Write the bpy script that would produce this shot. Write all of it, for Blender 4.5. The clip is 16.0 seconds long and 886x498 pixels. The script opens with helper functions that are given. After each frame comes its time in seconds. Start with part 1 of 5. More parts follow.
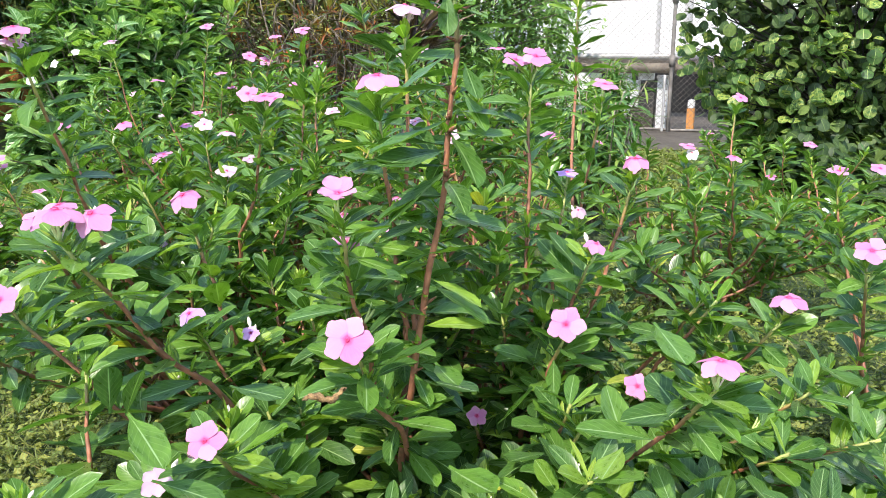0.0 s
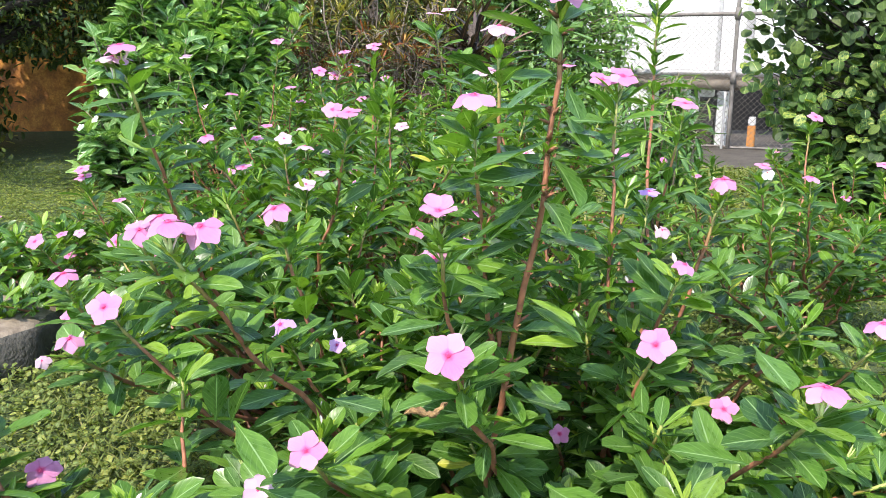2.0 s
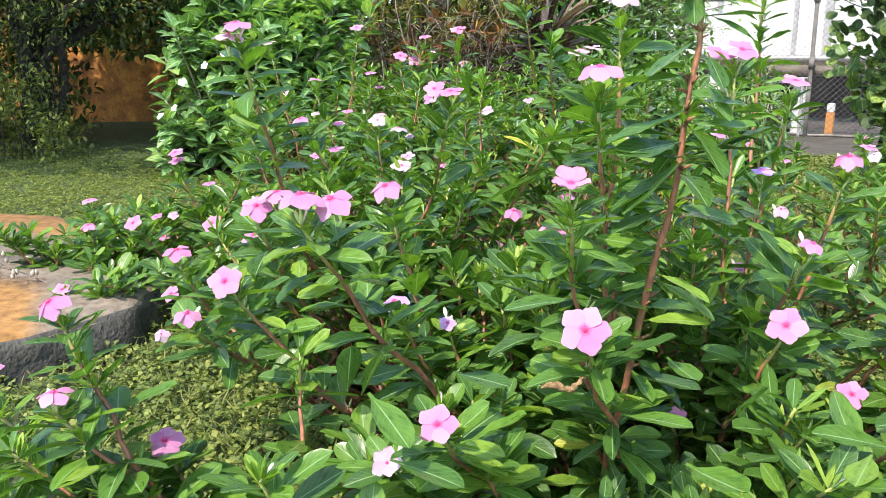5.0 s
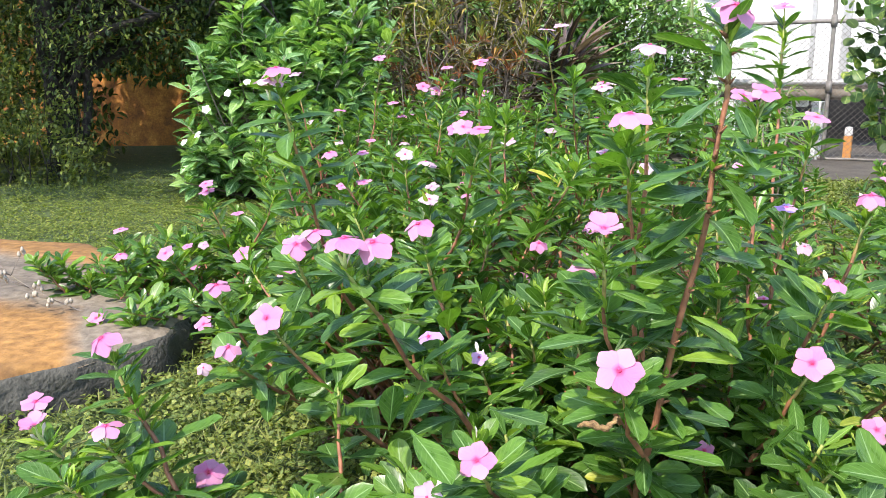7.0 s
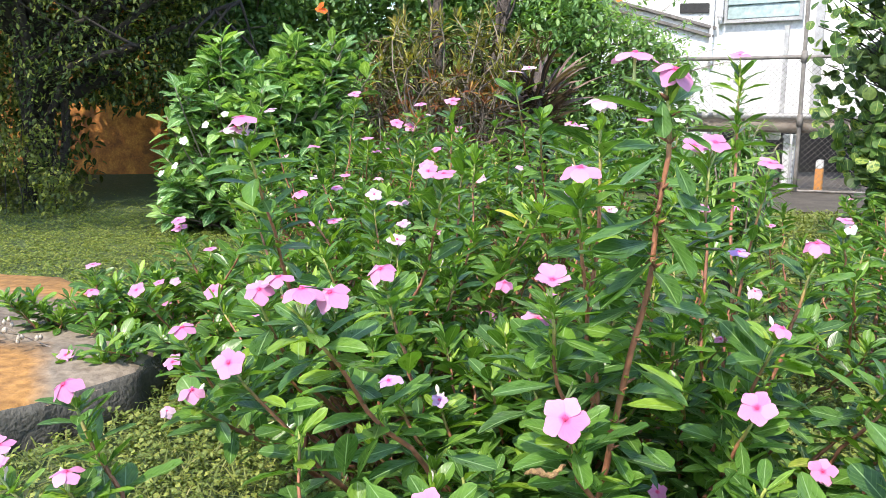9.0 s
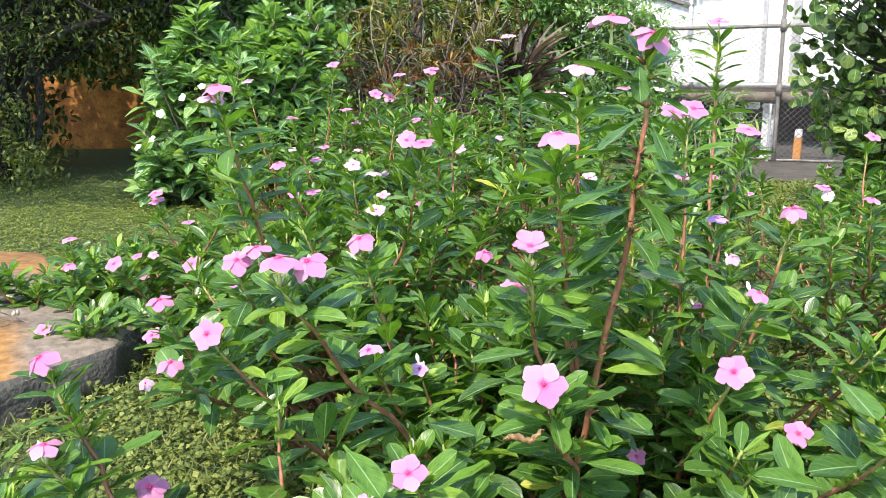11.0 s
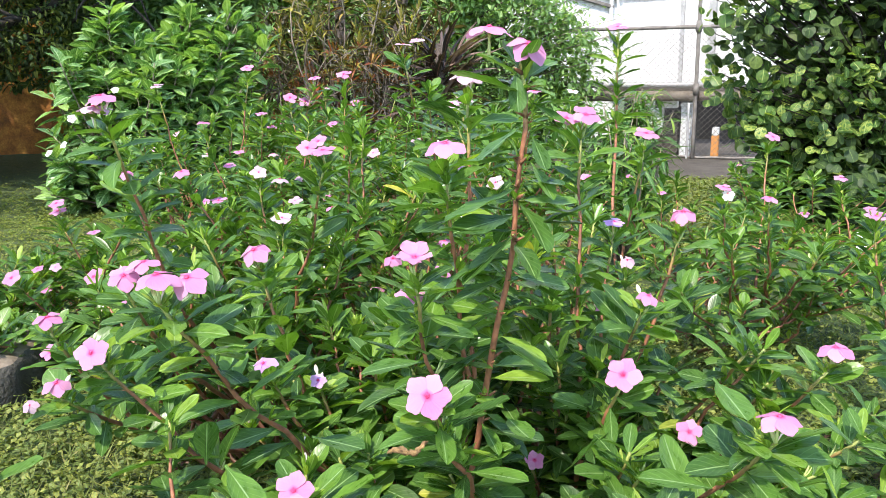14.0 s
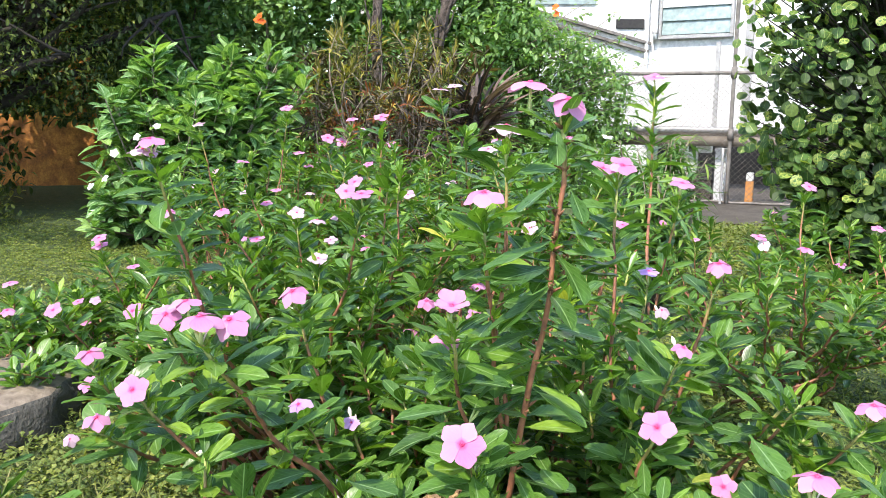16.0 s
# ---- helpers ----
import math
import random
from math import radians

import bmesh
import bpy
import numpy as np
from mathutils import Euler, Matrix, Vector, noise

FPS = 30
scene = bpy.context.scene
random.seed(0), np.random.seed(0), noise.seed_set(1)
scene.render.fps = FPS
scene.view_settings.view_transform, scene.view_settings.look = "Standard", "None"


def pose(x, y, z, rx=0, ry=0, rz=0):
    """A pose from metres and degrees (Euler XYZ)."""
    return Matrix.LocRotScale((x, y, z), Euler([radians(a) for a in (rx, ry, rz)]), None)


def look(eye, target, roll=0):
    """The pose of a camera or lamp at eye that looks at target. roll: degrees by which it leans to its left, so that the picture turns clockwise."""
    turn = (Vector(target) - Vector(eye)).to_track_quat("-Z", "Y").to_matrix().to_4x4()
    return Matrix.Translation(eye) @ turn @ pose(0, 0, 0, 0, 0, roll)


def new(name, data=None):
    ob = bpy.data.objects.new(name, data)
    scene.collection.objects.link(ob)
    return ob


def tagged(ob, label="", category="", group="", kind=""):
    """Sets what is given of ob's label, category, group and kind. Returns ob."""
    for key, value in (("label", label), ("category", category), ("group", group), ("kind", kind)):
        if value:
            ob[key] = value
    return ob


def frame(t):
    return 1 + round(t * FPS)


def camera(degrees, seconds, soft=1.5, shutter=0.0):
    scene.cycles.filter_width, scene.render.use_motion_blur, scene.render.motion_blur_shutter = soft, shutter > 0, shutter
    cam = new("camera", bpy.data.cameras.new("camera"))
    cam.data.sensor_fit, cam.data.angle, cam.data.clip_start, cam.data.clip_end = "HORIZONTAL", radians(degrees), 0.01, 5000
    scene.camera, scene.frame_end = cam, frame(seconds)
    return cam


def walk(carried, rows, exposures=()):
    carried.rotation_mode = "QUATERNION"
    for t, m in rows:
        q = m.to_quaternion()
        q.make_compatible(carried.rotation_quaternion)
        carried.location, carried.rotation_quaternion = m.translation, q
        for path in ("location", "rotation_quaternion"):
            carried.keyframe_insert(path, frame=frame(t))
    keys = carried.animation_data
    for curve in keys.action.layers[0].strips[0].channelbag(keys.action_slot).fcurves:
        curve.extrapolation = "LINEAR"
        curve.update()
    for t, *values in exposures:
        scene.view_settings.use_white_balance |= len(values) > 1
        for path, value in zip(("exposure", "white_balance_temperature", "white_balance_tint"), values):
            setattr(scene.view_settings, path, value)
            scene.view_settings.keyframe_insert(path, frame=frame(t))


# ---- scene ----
cam = camera(56.0, 16.0, soft=0.7)
# seconds, eye, turns about x, y and z
PATH = [
    (0, (0.0014, 0.0004, 0.7212), (76.13, -0.01, 0.01)),
    (0.5, (-0.0043, 0.0000, 0.7211), (76.41, -0.00, 0.55)),
    (1, (-0.0151, -0.0025, 0.7199), (76.33, 0.10, 1.43)),
    (1.5, (-0.0288, -0.0040, 0.7228), (76.66, -0.38, 2.44)),
    (2, (-0.0442, -0.0096, 0.7274), (77.03, -0.37, 3.53)),
    (2.5, (-0.0527, -0.0100, 0.7233), (77.15, -0.01, 3.95)),
    (3, (-0.0651, -0.0064, 0.7197), (76.86, 0.14, 4.55)),
    (3.5, (-0.0765, -0.0052, 0.7154), (76.63, 0.03, 5.49)),
    (4, (-0.0883, -0.0047, 0.7102), (76.33, 0.12, 6.21)),
    (4.2, (-0.0925, -0.0035, 0.7081), (76.26, 0.17, 6.49)),
    (6.3, (-0.1266, -0.0259, 0.7210), (77.27, 0.14, 8.53)),
    (6.5, (-0.1253, -0.0291, 0.7249), (77.48, 0.16, 8.55)),
    (7, (-0.1277, -0.0389, 0.7364), (77.83, 0.40, 8.58)),
    (7.5, (-0.1212, -0.0470, 0.7502), (78.63, 0.30, 7.90)),
    (8, (-0.1129, -0.0518, 0.7611), (79.35, -0.04, 7.62)),
    (8.2, (-0.1078, -0.0544, 0.7624), (79.72, -0.11, 7.58)),
    (10.3, (-0.0955, -0.0610, 0.7662), (79.23, 0.36, 6.79)),
    (10.5, (-0.0953, -0.0644, 0.7665), (78.94, 0.24, 6.63)),
    (11, (-0.0947, -0.0543, 0.7585), (77.83, 0.32, 6.01)),
    (11.5, (-0.0719, -0.0552, 0.7523), (76.66, 0.68, 4.57)),
    (12, (-0.0573, -0.0601, 0.7495), (76.14, 0.98, 3.00)),
    (12.5, (-0.0606, -0.0455, 0.7508), (76.08, 0.65, 2.35)),
    (13, (-0.0518, -0.0466, 0.7549), (76.02, 0.55, 2.01)),
    (13.5, (-0.0464, -0.0434, 0.7585), (76.91, 0.52, 1.41)),
    (14, (-0.0462, -0.0446, 0.7683), (77.79, 0.56, 1.33)),
    (14.5, (-0.0479, -0.0504, 0.7772), (78.51, 0.44, 1.24)),
    (15, (-0.0492, -0.0477, 0.7819), (79.28, 0.07, 1.63)),
    (15.5, (-0.0518, -0.0525, 0.7824), (79.74, -0.06, 2.63)),
    (16, (-0.0540, -0.0556, 0.7811), (80.41, -0.40, 3.59)),
]
walk(cam, [(t, pose(*eye, *turns)) for t, eye, turns in PATH])

# ---- world and sun ----
SUN_AZ, SUN_EL = 204.0, 54.0          # compass-like: degrees clockwise from +y, and height
world = bpy.data.worlds.new("sky")
scene.world = world
world.use_nodes = True
wn = world.node_tree
sky = wn.nodes.new("ShaderNodeTexSky")
sky.sky_type, sky.sun_disc = "NISHITA", False
sky.sun_elevation, sky.sun_rotation = radians(SUN_EL), radians(SUN_AZ)
wn.links.new(sky.outputs[0], wn.nodes["Background"].inputs[0])
wn.nodes["Background"].inputs[1].default_value = 0.15
sun_data = bpy.data.lights.new("sun", "SUN")
sun_data.energy, sun_data.angle, sun_data.color = 2.15, radians(0.6), (1.0, 0.925, 0.82)
sun = new("sun", sun_data)
_a, _e = radians(SUN_AZ), radians(SUN_EL)
sun_way = Vector((math.sin(_a) * math.cos(_e), math.cos(_a) * math.cos(_e), math.sin(_e)))
sun.matrix_world = look(sun_way * 30, (0, 0, 0))
scene.view_settings.exposure = 1.85

R = random.Random(7)


# ---- materials ----
def mat(name):
    m = bpy.data.materials.new(name)
    m.use_nodes = True
    return m, m.node_tree.nodes, m.node_tree.links


def socket(nodes, kind, **values):
    n = nodes.new(kind)
    for key, value in values.items():
        n.inputs[key.replace("_", " ")].default_value = value
    return n


def ramp(nodes, links, source, stops):
    n = nodes.new("ShaderNodeValToRGB")
    while len(n.color_ramp.elements) < len(stops):
        n.color_ramp.elements.new(0.5)
    for e, (at, c) in zip(n.color_ramp.elements, stops):
        e.position, e.color = at, (*c, 1)
    links.new(source, n.inputs[0])
    return n.outputs[0]


def math_node(nodes, links, op, a, b=None, c=None):
    n = nodes.new("ShaderNodeMath")
    n.operation = op
    for i, v in enumerate((a, b, c)):
        if v is None:
            continue
        if isinstance(v, (int, float)):
            n.inputs[i].default_value = v
        else:
            links.new(v, n.inputs[i])
    return n.outputs[0]


def mix(nodes, links, f, a, b, how="MIX"):
    n = nodes.new("ShaderNodeMix")
    n.data_type, n.blend_type = "RGBA", how
    for i, v in ((0, f), (6, a), (7, b)):
        if isinstance(v, (int, float)):
            n.inputs[i].default_value = v
        elif isinstance(v, tuple):
            n.inputs[i].default_value = (*v, 1)
        else:
            links.new(v, n.inputs[i])
    return n.outputs[2]


def random_value(nodes, links):
    """A value of its own for each object and for each joined piece."""
    o, g = nodes.new("ShaderNodeObjectInfo"), nodes.new("ShaderNodeNewGeometry")
    return math_node(nodes, links, "FRACT", math_node(nodes, links, "ADD", o.outputs["Random"], g.outputs["Random Per Island"]))


def uv_parts(nodes, links):
    u = nodes.new("ShaderNodeUVMap")
    s = nodes.new("ShaderNodeSeparateXYZ")
    links.new(u.outputs[0], s.inputs[0])
    return u.outputs[0], s.outputs[0], s.outputs[1]


def leaf_material(name, stops, rib, rib_width=0.05, gloss=0.35, glow=0.35, veins=9.0, vein_mix=0.25, spots=None, bump_strength=0.35):
    """A leaf: own tint for each leaf, pale midrib and side veins along the UV, light let through."""
    m, n, l = mat(name)
    bsdf = n["Principled BSDF"]
    uv, u, v = uv_parts(n, l)
    own = random_value(n, l)
    tint = ramp(n, l, own, stops)
    noise_t = n.new("ShaderNodeTexNoise")
    noise_t.noise_dimensions = "4D"
    noise_t.inputs["Scale"].default_value, noise_t.inputs["Detail"].default_value = 5.0, 6.0
    l.new(uv, noise_t.inputs["Vector"])
    l.new(math_node(n, l, "MULTIPLY", own, 41.0), noise_t.inputs["W"])
    tint = mix(n, l, 0.6, tint, ramp(n, l, noise_t.outputs[0], [(0.32, (0.5, 0.56, 0.5)), (0.68, (1.35, 1.3, 1.2))]), "MULTIPLY")
    side = math_node(n, l, "ABSOLUTE", math_node(n, l, "SUBTRACT", v, 0.5))
    if spots:
        sp = socket(n, "ShaderNodeTexNoise", Scale=4.0, Detail=2.0)
        l.new(uv, sp.inputs[0])
        tint = mix(n, l, ramp(n, l, sp.outputs[0], [(0.47, (0, 0, 0)), (0.56, (1, 1, 1))]), tint, spots)
    wave = math_node(n, l, "SINE", math_node(n, l, "MULTIPLY", math_node(n, l, "SUBTRACT", u, math_node(n, l, "MULTIPLY", side, 0.6)), veins * 6.283))
    vein = math_node(n, l, "MULTIPLY", math_node(n, l, "GREATER_THAN", wave, 0.9), vein_mix)
    tint = mix(n, l, vein, tint, rib)
    line = n.new("ShaderNodeMapRange")
    line.inputs[1].default_value, line.inputs[2].default_value = rib_width * 0.4, rib_width
    line.inputs[3].default_value, line.inputs[4].default_value = 0.85, 0.0
    l.new(side, line.inputs[0])
    tint = mix(n, l, line.outputs[0], tint, rib)
    l.new(tint, bsdf.inputs["Base Color"])
    bsdf.inputs["Specular IOR Level"].default_value = 0.37
    rough = n.new("ShaderNodeMapRange")
    rough.inputs[3].default_value, rough.inputs[4].default_value = gloss - 0.08, gloss + 0.16
    l.new(noise_t.outputs[0], rough.inputs[0])
    l.new(rough.outputs[0], bsdf.inputs["Roughness"])
    bump = socket(n, "ShaderNodeBump", Strength=bump_strength, Distance=0.002)
    l.new(wave, bump.inputs["Height"])
    l.new(bump.outputs[0], bsdf.inputs["Normal"])
    if glow:
        tr = n.new("ShaderNodeBsdfTranslucent")
        l.new(mix(n, l, 1.0, tint, (1.5, 1.7, 0.5), "MULTIPLY"), tr.inputs[0])
        ms = n.new("ShaderNodeMixShader")
        ms.inputs[0].default_value = glow
        l.new(bsdf.outputs[0], ms.inputs[1])
        l.new(tr.outputs[0], ms.inputs[2])
        l.new(ms.outputs[0], n["Material Output"].inputs[0])
    return m


def rough_material(name, stops, scale=8.0, detail=8.0, roughness=0.85, bump=0.4, distance=0.01, fine=0.0, metallic=0.0):
    """A rough surface: noise in the object's own metres at two scales."""
    m, n, l = mat(name)
    bsdf = n["Principled BSDF"]
    tex = n.new("ShaderNodeTexCoord")
    a = socket(n, "ShaderNodeTexNoise", Scale=scale, Detail=detail, Roughness=0.65)
    b = socket(n, "ShaderNodeTexNoise", Scale=fine or scale * 14, Detail=3.0)
    for t in (a, b):
        l.new(tex.outputs["Object"], t.inputs[0])
    c = ramp(n, l, a.outputs[0], stops)
    c = mix(n, l, 0.55, c, ramp(n, l, b.outputs[0], [(0.3, (0.5, 0.5, 0.5)), (0.7, (1.3, 1.3, 1.3))]), "MULTIPLY")
    l.new(c, bsdf.inputs["Base Color"])
    bsdf.inputs["Roughness"].default_value, bsdf.inputs["Metallic"].default_value = roughness, metallic
    h = math_node(n, l, "ADD", a.outputs[0], math_node(n, l, "MULTIPLY", b.outputs[0], 0.5))
    bp = socket(n, "ShaderNodeBump", Strength=bump, Distance=distance)
    l.new(h, bp.inputs["Height"])
    l.new(bp.outputs[0], bsdf.inputs["Normal"])
    return m


def petal_material(name, stops, edge, throat, glow=0.3):
    """A petal: pink that deepens to the throat along the UV, fine rays."""
    m, n, l = mat(name)
    bsdf = n["Principled BSDF"]
    uv, u, v = uv_parts(n, l)
    c = ramp(n, l, random_value(n, l), stops)
    ray_t = socket(n, "ShaderNodeTexNoise", Scale=5.0, Detail=2.0)
    mp = n.new("ShaderNodeMapping")
    mp.inputs[3].default_value = (0.5, 6, 1)
    l.new(uv, mp.inputs[0])
    l.new(mp.outputs[0], ray_t.inputs[0])
    c = mix(n, l, math_node(n, l, "MULTIPLY", ray_t.outputs[0], math_node(n, l, "ADD", math_node(n, l, "MULTIPLY", u, 0.6), 0.1)), c, edge)
    c = mix(n, l, ramp(n, l, u, [(0.07, (1, 1, 1)), (0.28, (0, 0, 0))]), c, throat)
    l.new(c, bsdf.inputs["Base Color"])
    bsdf.inputs["Roughness"].default_value = 0.75
    bsdf.inputs["Specular IOR Level"].default_value = 0.25
    tr = n.new("ShaderNodeBsdfTranslucent")
    l.new(c, tr.inputs[0])
    ms = n.new("ShaderNodeMixShader")
    ms.inputs[0].default_value = glow
    l.new(bsdf.outputs[0], ms.inputs[1])
    l.new(tr.outputs[0], ms.inputs[2])
    l.new(ms.outputs[0], n["Material Output"].inputs[0])
    return m


def stem_material(name, old, young):
    m, n, l = mat(name)
    bsdf = n["Principled BSDF"]
    uv, u, v = uv_parts(n, l)
    # lower half darkened in the colour, for the shade inside the bush
    c = ramp(n, l, u, [(0.0, tuple(0.45 * q for q in old)), (0.25, tuple(0.6 * q for q in old)), (0.5, old), (0.87, old), (0.97, young), (1.0, young)])
    tex = n.new("ShaderNodeTexCoord")
    t = socket(n, "ShaderNodeTexNoise", Scale=90.0, Detail=5.0)
    l.new(tex.outputs["Object"], t.inputs[0])
    c = mix(n, l, 0.7, c, ramp(n, l, t.outputs[0], [(0.3, (0.45, 0.42, 0.4)), (0.7, (1.5, 1.4, 1.3))]), "MULTIPLY")
    l.new(c, bsdf.inputs["Base Color"])
    bsdf.inputs["Roughness"].default_value = 0.55
    bp = socket(n, "ShaderNodeBump", Strength=0.5, Distance=0.002)
    l.new(t.outputs[0], bp.inputs["Height"])
    l.new(bp.outputs[0], bsdf.inputs["Normal"])
    return m


M_LEAF = leaf_material("periwinkle_leaf", [(0.0, (0.039, 0.090, 0.021)), (0.5, (0.071, 0.154, 0.025)), (0.88, (0.112, 0.218, 0.028)), (1.0, (0.18, 0.28, 0.032))], (0.25, 0.37, 0.16), 0.034, 0.26, 0.30, 8, 0.17, bump_strength=0.035)
M_YELLOWED = leaf_material("yellowed_leaf", [(0.0, (0.26, 0.33, 0.045)), (1.0, (0.46, 0.42, 0.06))], (0.5, 0.5, 0.15), 0.05, 0.4, 0.35, bump_strength=0.02)
M_YOUNG = leaf_material("young_leaf", [(0.0, (0.10, 0.21, 0.03)), (0.6, (0.21, 0.33, 0.045)), (1.0, (0.33, 0.42, 0.07))], (0.34, 0.46, 0.16), 0.05, 0.4, 0.35, 6, 0.0, bump_strength=0.01)
M_PETAL = petal_material("pink_petal", [(0.0, (0.51, 0.14, 0.32)), (0.5, (0.55, 0.19, 0.37)), (1.0, (0.59, 0.26, 0.43))], (0.64, 0.36, 0.50), (0.62, 0.04, 0.18))
M_PALE = petal_material("faded_petal", [(0.0, (0.50, 0.25, 0.39)), (1.0, (0.54, 0.37, 0.46))], (0.58, 0.46, 0.52), (0.7, 0.3, 0.42))
M_WHITE = petal_material("white_petal", [(0.0, (0.82, 0.83, 0.78)), (1.0, (0.86, 0.86, 0.82))], (0.9, 0.9, 0.88), (0.7, 0.7, 0.4))
M_MAUVE = petal_material("mauve_petal", [(0.0, (0.45, 0.22, 0.55)), (1.0, (0.6, 0.34, 0.66))], (0.7, 0.5, 0.75), (0.4, 0.05, 0.3))
M_EYE = rough_material("flower_eye", [(0.3, (0.55, 0.02, 0.12)), (0.7, (0.75, 0.08, 0.22))], 300, roughness=0.6, bump=0.1)
M_TUBE = rough_material("flower_tube", [(0.3, (0.32, 0.42, 0.12)), (0.7, (0.5, 0.55, 0.22))], 200, roughness=0.6, bump=0.1)
M_BUD = rough_material("bud_skin", [(0.3, (0.66, 0.55, 0.46)), (0.7, (0.78, 0.70, 0.62))], 200, roughness=0.55, bump=0.1)
M_STEM = stem_material("periwinkle_stem", (0.28, 0.118, 0.066), (0.25, 0.29, 0.075))
M_TWIG = stem_material("grey_twig", (0.17, 0.14, 0.115), (0.20, 0.18, 0.12))
M_BARK = rough_material("dark_bark", [(0.3, (0.014, 0.011, 0.009)), (0.7, (0.065, 0.052, 0.04))], 30, roughness=0.95, bump=1.0, distance=0.02)
M_PALMBARK = rough_material("fibrous_bark", [(0.3, (0.035, 0.028, 0.024)), (0.7, (0.15, 0.115, 0.095))], 26, roughness=0.9, bump=0.9, distance=0.02)
M_JASMINE = leaf_material("crape_jasmine_leaf", [(0.0, (0.065, 0.155, 0.05)), (0.6, (0.13, 0.255, 0.075)), (1.0, (0.29, 0.43, 0.12))], (0.42, 0.54, 0.30), 0.06, 0.24, 0.3, 7, 0.55)
M_HEDGE = leaf_material("hedge_leaf", [(0.0, (0.095, 0.18, 0.075)), (0.6, (0.18, 0.30, 0.12)), (1.0, (0.33, 0.46, 0.19))], (0.2, 0.34, 0.12), 0.05, 0.34, 0.4)
M_CREEPER = leaf_material("creeper_leaf", [(0.0, (0.045, 0.07, 0.02)), (0.6, (0.13, 0.165, 0.035)), (1.0, (0.30, 0.32, 0.06))], (0.16, 0.2, 0.06), 0.05, 0.42, 0.3)
M_TREE = leaf_material("tree_leaf", [(0.0, (0.022, 0.042, 0.013)), (0.6, (0.06, 0.09, 0.02)), (0.8, (0.15, 0.18, 0.035)), (1.0, (0.34, 0.36, 0.08))], (0.1, 0.18, 0.05), 0.05, 0.42, 0.3)
M_ROUND = leaf_material("variegated_leaf", [(0.0, (0.045, 0.095, 0.03)), (0.45, (0.10, 0.165, 0.042)), (0.75, (0.19, 0.25, 0.055)), (1.0, (0.33, 0.38, 0.09))], (0.40, 0.48, 0.16), 0.03, 0.42, 0.35, 4, 0.04, spots=(0.07, 0.15, 0.03), bump_strength=0.04)
# Darker copy of the variegated leaf, with the shrub's shade in its colour
M_SHADEROUND = leaf_material("shaded_round_leaf", [(0.0, (0.028, 0.054, 0.017)), (0.8, (0.055, 0.092, 0.024)), (1.0, (0.11, 0.16, 0.032))], (0.12, 0.18, 0.05), 0.03, 0.52, 0.25, 5, 0.05, bump_strength=0.05)
M_CROTON = leaf_material("croton_leaf", [(0.0, (0.03, 0.042, 0.018)), (0.45, (0.085, 0.10, 0.03)), (0.7, (0.19, 0.17, 0.045)), (0.9, (0.42, 0.36, 0.08)), (1.0, (0.20, 0.08, 0.04))], (0.42, 0.35, 0.11), 0.09, 0.36, 0.3, 6, 0.1)
M_CROTONRED = leaf_material("croton_red_leaf", [(0.0, (0.05, 0.04, 0.02)), (0.4, (0.16, 0.05, 0.025)), (0.75, (0.32, 0.09, 0.03)), (1.0, (0.36, 0.24, 0.05))], (0.4, 0.16, 0.06), 0.07, 0.36, 0.3, 6, 0.1)
M_CROTONDARK = leaf_material("croton_old_and_shade_leaf", [(0.0, (0.02, 0.022, 0.010)), (0.6, (0.06, 0.05, 0.02)), (1.0, (0.16, 0.11, 0.05))], (0.14, 0.10, 0.04), 0.07, 0.45, 0.2, 5, 0.1)
M_CORDY = leaf_material("cordyline_leaf", [(0.0, (0.012, 0.010, 0.010)), (0.75, (0.030, 0.023, 0.022)), (1.0, (0.10, 0.075, 0.068))], (0.18, 0.08, 0.08), 0.05, 0.4, 0.2, 3, 0.05)
M_CORDYDRY = leaf_material("withered_strap", [(0.0, (0.10, 0.058, 0.05)), (1.0, (0.25, 0.17, 0.14))], (0.3, 0.2, 0.15), 0.05, 0.5, 0.15, 3, 0.05)
M_FERN = leaf_material("narrow_leaf", [(0.0, (0.05, 0.13, 0.035)), (0.7, (0.10, 0.20, 0.05)), (1.0, (0.25, 0.36, 0.07))], (0.25, 0.38, 0.15), 0.06, 0.4, 0.3, 3, 0.05)
M_CLOVER = leaf_material("clover_leaf", [(0.0, (0.085, 0.115, 0.026)), (0.6, (0.16, 0.19, 0.042)), (1.0, (0.29, 0.30, 0.07))], (0.18, 0.32, 0.09), 0.06, 0.5, 0.3, 2, 0.0)
M_GRASS = leaf_material("grass_blade", [(0.0, (0.085, 0.115, 0.027)), (0.6, (0.155, 0.185, 0.043)), (0.9, (0.25, 0.26, 0.08)), (1.0, (0.36, 0.31, 0.15))], (0.2, 0.3, 0.08), 0.05, 0.5, 0.35, 2, 0.0)
M_SOIL = rough_material("lawn_soil", [(0.3, (0.035, 0.062, 0.017)), (0.5, (0.06, 0.092, 0.024)), (0.7, (0.10, 0.115, 0.04))], 22, bump=0.8, distance=0.02)
M_DRY = rough_material("dry_leaf", [(0.3, (0.13, 0.065, 0.025)), (0.7, (0.42, 0.26, 0.10))], 120, roughness=0.7, bump=0.6)
M_SEED = rough_material("seed_fluff", [(0.3, (0.30, 0.25, 0.19)), (0.7, (0.5, 0.44, 0.36))], 120, roughness=0.9, bump=0.4)
M_RED = petal_material("red_flower", [(0.0, (0.75, 0.10, 0.02)), (1.0, (0.85, 0.20, 0.04))], (0.85, 0.25, 0.05), (0.7, 0.1, 0.02))
